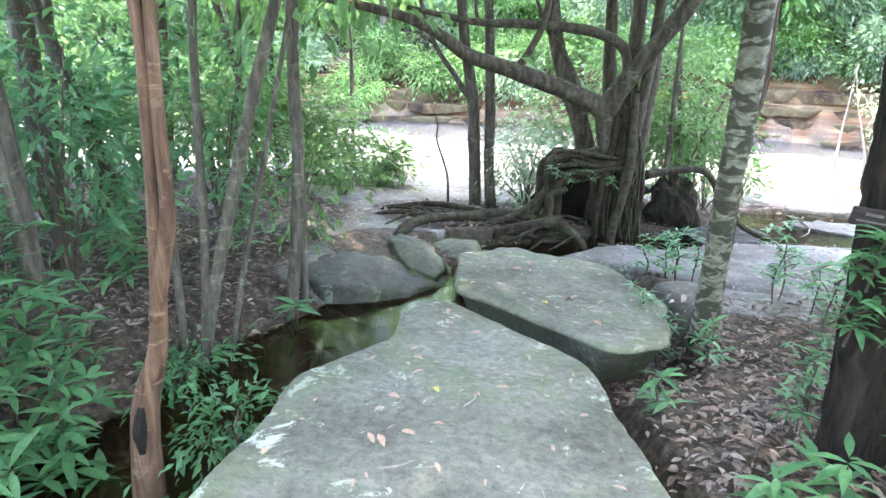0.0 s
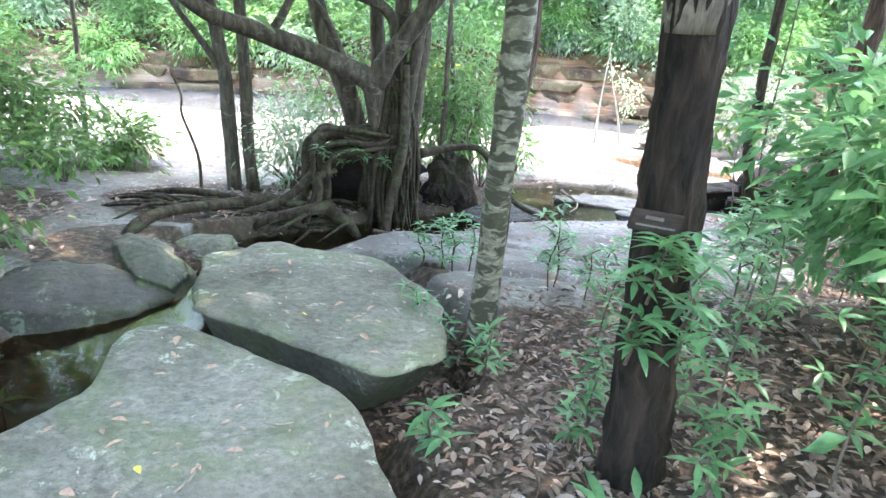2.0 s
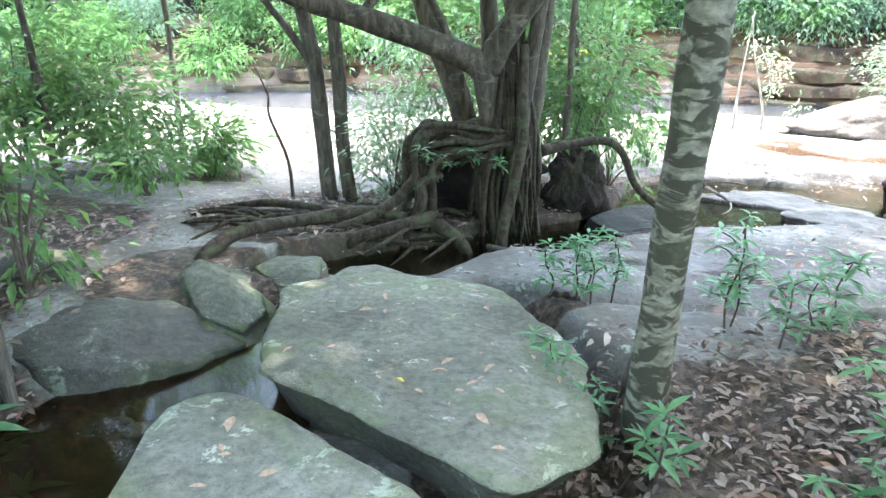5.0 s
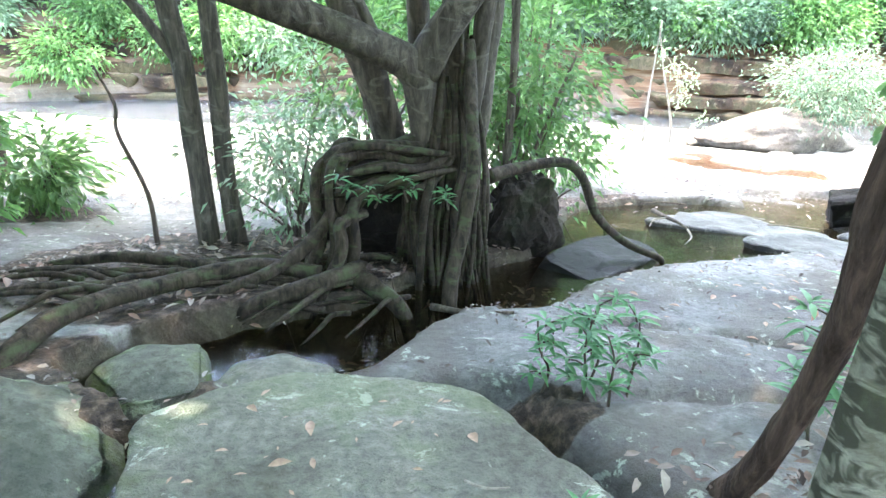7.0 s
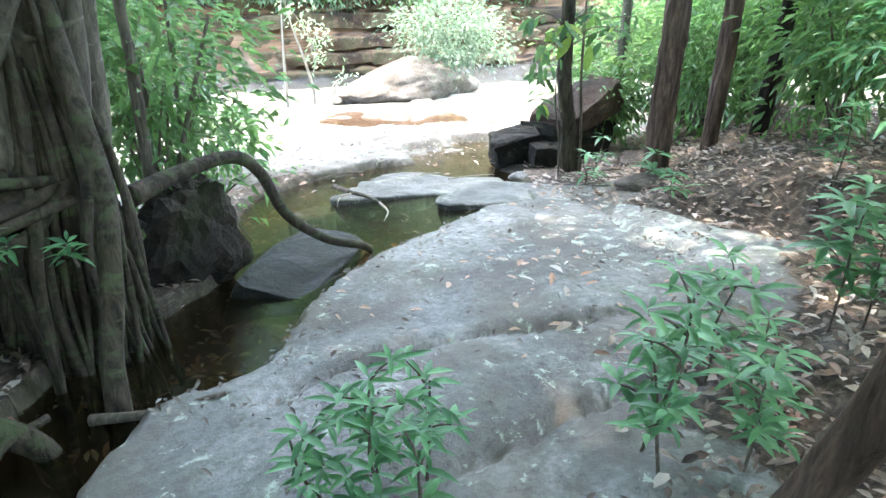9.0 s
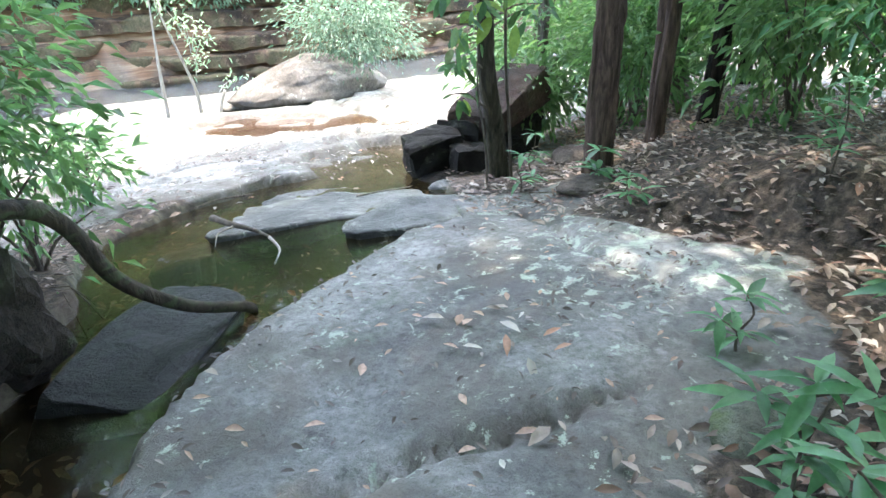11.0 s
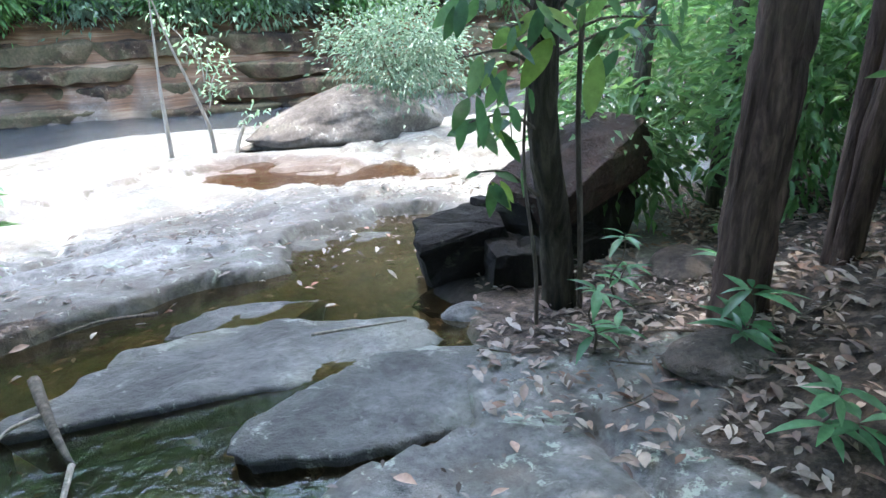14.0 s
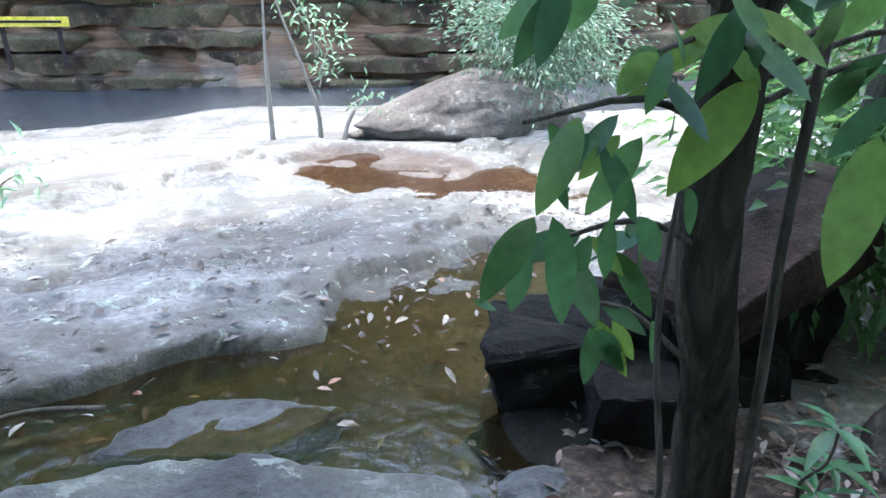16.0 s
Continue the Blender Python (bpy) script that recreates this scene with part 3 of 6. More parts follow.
def build_ground():
    xs, ys = axis(-4.5, 9.0, 0.042, 160), axis(0.0, 13.0, 0.042, 160)
    X, Y = np.meshgrid(xs, ys)
    Z = land(X, Y)
    nx, ny = len(xs), len(ys)
    V = np.stack([X, Y, Z], -1).reshape(-1, 3)
    i = np.arange(nx * ny).reshape(ny, nx)
    a, b, c, d = i[:-1, :-1].ravel(), i[:-1, 1:].ravel(), i[1:, 1:].ravel(), i[1:, :-1].ravel()
    T = np.stack([np.stack([a, b, c], 1), np.stack([a, c, d], 1)], 1).reshape(-1, 3)
    ob = tri_obj("ground", V, T, GROUND)
    near, far = np.interp(X, NEAR_X, NEAR_Y), np.interp(X, FAR_X, FAR_Y)
    wooded = smooth(-0.25, 0.2, np.interp(X, BANK_X, BANK_Y) - Y + 0.2 * wob(X, Y, 3, 1)) * smooth(1.0, 1.6, X)
    left = smooth(-0.9, -1.3, X - 0.16 * (Y - 4)) * smooth(6.2, 5.0, Y + 0.5 * X)
    left = np.maximum(left, smooth(4.2, 3.6, Y) * smooth(-0.1, -0.3, X))
    trail = smooth(3.9, 3.3, Y) * smooth(0.5, 0.7, X) * smooth(2.6, 2.0, X)
    fig = smooth(1.0, 0.75, np.hypot((X - 0.75) / 1.6, (Y - 5.95) / 0.95)) * 0.95 * (sdf(SLAB_B, X, Y) > 0.3)
    isle = smooth(1.0, 0.6, np.hypot((X + 1.3) / 1.3, (Y - 7.3) / 0.55)) * 0.8
    behind = smooth(1.0, 0.0, Y)
    cliff = smooth(-0.05, 0.25, Y - far)
    top = smooth(1.4, 2.0, Y - far)
    spit = np.maximum(smooth(0.75, 0.35, np.hypot(X - 5.7, Y - 6.15)), np.maximum(smooth(1.0, 0.75, np.hypot((X - 2.6) / 1.3, (Y - 6.9) / 1.0)), 0.8 * smooth(1.0, 0.6, np.hypot((X - 3.7) / 0.8, (Y - 7.75) / 0.3))))
    pocket = 0.9 * smooth(1.0, 0.6, np.hypot((X - 1.42) / 0.26, (Y - 4.3) / 0.2))
    nook = smooth(1.0, 0.6, np.hypot((X + 0.25) / 0.75, (Y - 4.65) / 0.7))
    soil = np.clip(np.maximum.reduce([nook, pocket, wooded, left, trail, fig, isle, behind, top, spit]), 0, 1)
    lichen = smooth(1.0, 0.6, np.hypot((X - 4.45) / 0.95, (Y - 4.7) / 0.85))
    ch, st = sdf(CHANNEL, X, Y), sdf(STREAM_BED, X, Y)
    wet = np.maximum(smooth(0.02, -0.12, ch), smooth(0.05, 0.0, st + 0.10 * fbm(X, Y, 2.2, 5, 5.0)))
    wet = wet * (1 - 0.6 * smooth(5.0, 5.8, X) * (Y < 9))
    wet = np.maximum(wet, smooth(0, 0.5, Y - near) * (1 - cliff) * 0.8)
    silt = 0.85 * smooth(0.9, 0.3, np.hypot((X - 3.7) / 1.3, Y - 6.4)) * smooth(0.0, -0.12, st)
    silt = np.maximum(silt, 0.75 * smooth(0.02, -0.12, ch))
    iron = np.maximum(0.65 * smooth(0.1, -0.15, sdf(RED_POOL, X, Y)), 0.9 * smooth(0.05, -0.08, st) * smooth(3.8, 3.0, X))
    for name, val in (("soil", soil), ("wet", wet), ("iron", iron), ("cliff", cliff * (1 - top)), ("lichen", lichen), ("silt", silt), ("scarp", plates(X, Y)[1] * smooth(7.6, 8.6, Y) * (1 - cliff))):
        at = ob.data.attributes.new(name, "FLOAT", "POINT")
        at.data.foreach_set("value", val.ravel().astype(np.float32))
    tagged(ob, "pale bedrock river bed with mud and leaf litter banks", "ground", kind="structure")
    return ob


def water_sheet(name, poly, zfun, mat, label, step=0.08, grow=0.12):
    p = np.asarray(poly, float)
    xs = np.arange(p[:, 0].min() - 0.3, p[:, 0].max() + 0.3, step)
    ys = np.arange(p[:, 1].min() - 0.3, p[:, 1].max() + 0.3, step)
    X, Y = np.meshgrid(xs, ys)
    keep = sdf(poly, X, Y) < grow
    Z = zfun(X, Y)
    i = np.arange(X.size).reshape(X.shape)
    k = keep[:-1, :-1] & keep[:-1, 1:] & keep[1:, 1:] & keep[1:, :-1]
    a, b, c, d = i[:-1, :-1][k], i[:-1, 1:][k], i[1:, 1:][k], i[1:, :-1][k]
    T = np.stack([np.stack([a, b, c], 1), np.stack([a, c, d], 1)], 1).reshape(-1, 3)
    used, inv = np.unique(T, return_inverse=True)
    V = np.stack([X, Y, Z], -1).reshape(-1, 3)[used]
    return tagged(tri_obj(name, V, inv.reshape(-1, 3), mat), label, "water", kind="structure")


ground = build_ground()
water_sheet("water_channel", CHANNEL, lambda X, Y: np.full(X.shape, CHANNEL_Z), POOL, "still dark brown water in a narrow channel", step=0.05, grow=0.5)
water_sheet("water_stream", STREAM_BED, lambda X, Y: np.minimum(-0.35, plane_z(X, Y) - 0.055 - 0.02 * smooth(3.6, 2.6, X)), STREAM, "shallow clear brown stream over bedrock", grow=0.1)
water_sheet("water_pool", RED_POOL, lambda X, Y: plane_z(X, Y) - 0.03, RUST, "shallow rust-brown pool on the bedrock", grow=0.3)
RIVER_OUT = [(x, y - 0.5) for x, y in zip(NEAR_X[1:-1], NEAR_Y[1:-1])] + [(x, y + 0.4) for x, y in list(zip(FAR_X, FAR_Y))[-2:0:-1]]
RIVER_OUT = [(-16, 16.3)] + RIVER_OUT + [(-16, 20.5)]
water_sheet("river_water", RIVER_OUT, lambda X, Y: RIVER_Z + 0.012 * wob(X, Y, 4.0, 1.0) + 0.008 * wob(X, Y, 9.0, 2.0), RIVER, "grey rippling shallow river", step=0.12)


# ---- rocks ----
def rock(name, outline, top, depth, mat, label, category="rock", group="", seed=0.0, dome=0.0, seg=112, rough=0.02, bevel=0.05, under=0.0, wobble=0.035):
    """A slab or block with a star-shaped outline; top(x, y) is its upper face."""
    p = np.asarray(outline, float)
    c = p.mean(0)
    ang = np.arctan2(p[:, 1] - c[1], p[:, 0] - c[0])
    rad = np.hypot(p[:, 0] - c[0], p[:, 1] - c[1])
    o = np.argsort(ang)
    ang, rad = ang[o], rad[o]
    # finer corners along the straight sides
    pp = p[o]
    th, rr = [], []
    for a, b in zip(pp, np.roll(pp, -1, 0)):
        for u in np.linspace(0, 1, 8, endpoint=False):
            q = a + (b - a) * u - c
            th.append(math.atan2(q[1], q[0]))
            rr.append(math.hypot(*q))
    th, rr = np.array(th), np.array(rr)
    o = np.argsort(th)
    th, rr = th[o], rr[o]
    t = np.linspace(-math.pi, math.pi, seg, endpoint=False)
    R0 = np.interp(t, th, rr, period=2 * math.pi)
    R0 = 0.25 * np.roll(R0, 1) + 0.5 * R0 + 0.25 * np.roll(R0, -1)
    R0 = R0 * (1 + np.array([wobble * noise.fractal(Vector((math.cos(a) * 2.2 + seed, math.sin(a) * 2.2, seed)), 0.7, 2.2, 5) for a in t]))
    size = R0.mean()
    fr = [(u, 0) for u in (0.06, 0.18, 0.3, 0.42, 0.54, 0.65, 0.75, 0.84, 0.91)]
    e = bevel / size
    fr += [(1 - e, 0.06), (1 - e * 0.35, 0.28), (1.0, 0.75), (1.0 - 0.2 * under, 1.4)]
    rows = [(u, dz * bevel) for u, dz in fr] + [(1.0 - under * 0.6, depth * 0.6), (0.97 - under, depth)]
    verts, faces = [], []
    base = (c[0], c[1], float(top(c[0], c[1])) - depth)
    for u, dz in rows:
        for k in range(seg):
            x, y = c[0] + math.cos(t[k]) * R0[k] * u, c[1] + math.sin(t[k]) * R0[k] * u
            z = float(top(x, y)) + dome * (1 - min(u, 1.0) ** 2.2) - dz
            n = noise.fractal(Vector((x * 2.2 + seed, y * 2.2, z * 3)), 0.8, 2.1, 4)
            n2 = noise.noise(Vector((x * 7 + seed, y * 7, z * 9)))
            side = smooth(0.0, bevel * 1.5, dz)
            out = rough * (1.6 * n + 0.5 * n2) * float(side)
            verts.append((x + math.cos(t[k]) * out - base[0], y + math.sin(t[k]) * out - base[1], z + rough * (n + 0.25 * n2) - base[2]))
    m = len(rows)
    for i in range(m - 1):
        for k in range(seg):
            a, b = i * seg + k, i * seg + (k + 1) % seg
            faces.append((a, a + seg, b + seg, b))
    faces.append(tuple(range(seg)))
    ob = mesh_obj(name, verts, faces, mat)
    ob.location = base
    # moss takes hold along the edges and sides
    at = ob.data.attributes.new("rim", "FLOAT", "POINT")
    at.data.foreach_set("value", np.repeat(smooth(0.62, 0.98, np.array([u for u, dz in rows])), seg).astype(np.float32))
    return tagged(ob, label, category, group)


def pz(x, y):
    return float(plane_z(np.array([float(x)]), np.array([float(y)]))[0])


rock("rock_slab", SLAB_A, lambda x, y: pz(x, y) - 0.02 * max(0, 1 - y), 0.42, SLAB, "large flat grey-green sandstone slab with lichen patches", "rock slab", "stepping slabs", 1.0, seg=170, rough=0.022, bevel=0.035)
rock("rock_slab", SLAB_B, lambda x, y: pz(x, y) + 0.035, 0.36, SLAB, "flat sandstone slab overhanging a dark gap", "rock slab", "stepping slabs", 4.0, seg=150, rough=0.024, bevel=0.03, under=0.26)
rock("boulder", [(-0.42, 4.6), (-0.36, 4.82), (-0.05, 4.72), (0.05, 4.4), (-0.02, 4.15), (-0.24, 4.2)], lambda x, y: -0.10 - 0.35 * (x + 0.2) + 0.1 * (y - 4.5), 0.42, MOSSY, "angular mossy grey boulder beside the pool", "boulder", "", 2.0, 0.10, 80, 0.05, 0.025, 0.0, 0.08)
rock("boulder", [(-0.12, 5.0), (0.05, 5.18), (0.3, 5.12), (0.3, 4.75), (0.05, 4.7)], lambda x, y: -0.2, 0.35, MOSSY, "greenish submerged boulder at the pool edge", "boulder", "", 5.0, 0.05, 56, 0.025, 0.05)
rock("boulder", [(-1.0, 4.0), (-0.86, 4.28), (-0.66, 4.46), (-0.40, 4.42), (-0.1, 4.3), (0.0, 4.18), (-0.24, 3.98), (-0.5, 3.9), (-0.78, 3.88)], lambda x, y: -0.06 - 0.17 * (x + 0.6) + 0.08 * (y - 4.2), 0.3, DAMP, "flat dark damp rock at the channel end", "boulder", "", 7.0, 0.03, 96, 0.03, 0.025, 0.0, 0.07)
rock("boulder", [(0.28, 4.72), (0.4, 4.95), (0.62, 4.98), (0.8, 4.8), (0.72, 4.62), (0.4, 4.6)], lambda x, y: pz(x, y) - 0.06, 0.3, SLAB, "low domed mossy rock behind the slab", "boulder", "", 8.0, 0.07, 56, 0.015, 0.05)
rock("boulder", [(-1.6, 4.75), (-1.3, 5.0), (-0.95, 4.95), (-0.85, 4.65), (-1.2, 4.5)], lambda x, y: 0.02, 0.3, DAMP, "dark rounded rock on the mud bank", "boulder", "", 9.0, 0.08, 56, 0.03, 0.06)
# wedge-shaped ledges in the stream
LEDGES = [
    ([(4.5, 7.33), (4.62, 7.42), (4.88, 7.47), (5.12, 7.3), (5.28, 7.12), (4.95, 7.08), (4.68, 7.22)], -0.05),
    ([(3.75, 6.98), (4.05, 7.12), (4.25, 7.24), (4.62, 7.17), (4.95, 6.97), (5.35, 6.6), (5.2, 6.35), (4.86, 6.4), (4.4, 6.63), (4.05, 6.82)], -0.02),
    ([(4.1, 6.33), (4.45, 6.4), (4.86, 6.36), (5.18, 6.18), (5.2, 5.95), (4.75, 5.82), (4.4, 5.98), (4.18, 6.18)], -0.0),
    ([(3.3, 6.9), (3.55, 7.1), (3.85, 7.05), (3.7, 6.85)], -0.06),
]
for n, (out, dz) in enumerate(LEDGES):
    rock("rock_ledge", out, lambda x, y, dz=dz, cy=sum(q[1] for q in out) / len(out): pz(x, y) + dz + 0.09 * (y - cy), 0.2, LEDGE, "wet grey bedrock ledge rising from the stream", "rock ledge", "stream ledges", 11.0 + n, 0.0, 110, 0.028, 0.02, 0.10, 0.10)
# wet round rock at the pool, and the root-tip rock


def sculpt(name, centre, radii, rot, mat, label, category, seed, rough=0.12, flat=0.5, lean=0.0, crest=((-1.5, 1.0), (1.5, 1.0))):
    """A free boulder from a displaced ball, flattened below."""
    bm = bmesh.new()
    bmesh.ops.create_icosphere(bm, subdivisions=5, radius=1)
    for v in bm.verts:
        p = v.co.copy()
        n = noise.fractal(p * 1.1 + Vector((seed, seed, 0)), 0.9, 2.1, 5)
        r = noise.ridged_multi_fractal(p * 2.0 + Vector((seed, 0, 0)), 0.9, 2.0, 3, 0.8, 1.5)
        q = p * (1 + rough * n - 0.02 * r)
        if q.z < -flat:
            q.z = -flat + (q.z + flat) * 0.2
        tall = float(np.interp(q.x, [c[0] for c in crest], [c[1] for c in crest])) if q.z > -flat else 1.0
        v.co = Vector((q.x * radii[0] + lean * q.z, q.y * radii[1], (q.z + flat) * radii[2] * tall - flat * radii[2]))
    me = bpy.data.meshes.new(name)
    bm.to_mesh(me)
    bm.free()
    me.materials.append(mat)
    me.polygons.foreach_set("use_smooth", np.ones(len(me.polygons), bool))
    ob = new(name, me)
    ob.matrix_world = pose(*centre, 0, 0, rot)
    return tagged(ob, label, category)


sculpt("boulder", (9.12, 10.92, -1.02), (1.3, 0.6, 0.40), -18, BOULDER, "long grey rounded boulder with a pointed end on the river bed", "boulder", 3.1, 0.16, 0.55, -0.12, ((-1.1, 0.45), (-0.75, 0.62), (-0.35, 0.9), (0.05, 1.12), (0.5, 1.0), (1.1, 0.7)))
sculpt("boulder", (8.1, 11.45, -1.2), (0.28, 0.14, 0.05), -10, BOULDER, "small flat pale stone beside the long boulder", "stone", 1.2)
for x, y, r, h, m in ((5.5, 5.3, 0.24, 0.06, BROWNROCK), (6.5, 5.8, 0.26, 0.09, BROWNROCK), (5.5, 6.42, 0.13, 0.05, LEDGE), (3.1, 4.05, 0.14, 0.05, MOSSY), (2.05, 2.55, 0.16, 0.07, MOSSY)):
    sculpt("stone", (x, y, land_at(x, y) + 0.005), (r, r * 0.7, h), x * 57, m, "grey stone half sunk in leaf litter", "stone", x * 3)


def block(at, size, turn, mat, label, seed, tilt=(0, 0)):
    """A broken angular block: the hull of scattered corners, with chipped faces."""
    g = random.Random(seed)
    bm = bmesh.new()
    for sx in (-1, 1):
        for sy in (-1, 1):
            for sz in (-1, 1):
                for k in range(2):
                    bm.verts.new([c * d * 0.5 * g.uniform(0.68, 1.0) for c, d in zip((sx, sy, sz), size)])
    hull = bmesh.ops.convex_hull(bm, input=bm.verts[:])
    bmesh.ops.delete(bm, geom=[v for v in bm.verts if not v.link_faces], context="VERTS")
    bmesh.ops.triangulate(bm, faces=bm.faces[:])
    bmesh.ops.subdivide_edges(bm, edges=bm.edges[:], cuts=5, use_grid_fill=True)
    bmesh.ops.smooth_vert(bm, verts=bm.verts[:], factor=0.5, use_axis_x=True, use_axis_y=True, use_axis_z=True)
    for v in bm.verts:
        q = v.co * 5.0 + Vector((seed, 0, seed))
        v.co += v.co.normalized() * min(size) * (0.10 * noise.fractal(q, 0.8, 2.1, 4) + 0.05 * noise.noise(q * 4))
    me = bpy.data.meshes.new("boulder")
    bm.to_mesh(me)
    bm.free()
    me.materials.append(mat)
    ob = new("boulder", me)
    ob.matrix_world = pose(*at, tilt[0], tilt[1], turn)
    return tagged(ob, label, "boulder")


block((2.76, 6.10, -0.60), (1.05, 0.42, 0.34), 27, WETROCK, "wet black rock in the pool under the root tip", 29, (14, 4))
block((6.56, 6.50, -0.34), (1.02, 0.52, 0.30), -6, REDROCK, "dark reddish slab of rock tipped on edge", 31, (6, -15))
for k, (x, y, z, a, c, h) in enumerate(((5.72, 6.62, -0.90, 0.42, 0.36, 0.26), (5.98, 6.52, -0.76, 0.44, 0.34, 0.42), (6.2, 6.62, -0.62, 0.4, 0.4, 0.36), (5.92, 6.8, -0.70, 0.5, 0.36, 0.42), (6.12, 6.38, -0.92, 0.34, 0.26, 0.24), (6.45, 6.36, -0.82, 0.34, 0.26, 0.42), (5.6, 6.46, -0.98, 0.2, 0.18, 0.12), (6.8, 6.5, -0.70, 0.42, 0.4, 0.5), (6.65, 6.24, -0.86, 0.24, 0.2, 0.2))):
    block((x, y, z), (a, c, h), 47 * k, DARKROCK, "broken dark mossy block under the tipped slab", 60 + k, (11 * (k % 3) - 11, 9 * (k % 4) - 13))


# ---- far bank: stacked sandstone layers ----
def strata():
    g = random.Random(4)
    for row, (z0, h, off) in enumerate(((-1.42, 0.2, -0.1), (-1.16, 0.28, 0.1), (-0.86, 0.24, 0.2), (-0.56, 0.34, 0.5), (-0.18, 0.3, 0.85))):
        x = -9.0 + row * 0.7
        while x < 16:
            w = g.uniform(1.2, 3.2)
            y = float(np.interp(x + w / 2, FAR_X, FAR_Y)) + off + g.uniform(-0.15, 0.3)
            dy = float(np.interp(x + w, FAR_X, FAR_Y) - np.interp(x, FAR_X, FAR_Y))
            hw, d = w / 2 * 1.03, 0.8
            sl = dy / w
            out = [(x + w / 2 + sx * hw, y + sx * hw * sl + (0 if sy < 0 else d) + g.uniform(-0.1, 0.1)) for sx, sy in ((-1, -1), (-0.3, -1), (0.4, -1), (1, -1), (1, 1), (-1, 1))]
            zz = z0 + h + g.uniform(-0.05, 0.05)
            rock("rock_layer", out, lambda x, y, zz=zz: zz, h * g.uniform(0.75, 1.0), CLIFF, "layered brown sandstone block of the river cliff", "rock", "cliff layers", x + row, 0.0, 56, 0.065, 0.05, 0.08, 0.06)
            x += w * g.uniform(0.9, 1.15)


strata()


# ---- plants ----
def limb_tree(name, at, path, radii, bark, label, crown_at=None, crown_r=(1.5, 1.5, 1.0), clumps=60, per=40, leaf=0.1, leafmat=None, branches=(), seed=1, seg=14, spread=0.28, group="", category="tree"):
    """A tree: trunk along path, named branches, crown of leaf clumps on limbs."""
    t = thing(name, at, label, category, group)
    b = np.array(at)
    rugged = bark in (BARK_DARK, BARK_BROWN) and max(radii) > 0.046
    tube("trunk", [np.array(p) - b for p in path], radii, bark, t, seg=44 if rugged else seg, n=26 if rugged else 8, furrow=0.13 if rugged else 0.0)
    for pts, rr in branches:
        tube("branch", [np.array(p) - b for p in pts], rr, bark, t, seg=9, n=6)
    # near trees' crowns are unseen overhead, placed and thickened to block sun and sky
    if crown_at is not None:
        C, _ = crown("crown", crown_at, crown_r, clumps, int(per * 1.3), spread, leaf * (1.6 if crown_r[0] > 1.4 else 1.0), leafmat or LEAF_A, t, seed, 0.42)
        top = np.array(path[-1])
        many = []
        for q in C[::max(1, len(C) // 14)]:
            mid = (top + q) / 2 + np.array([0, 0, 0.15])
            many.append(([top - b, mid - b, q - b], (radii[-1] * 0.7, radii[-1] * 0.35, 0.006)))
        tubes("limb", many, bark, t)
    return t


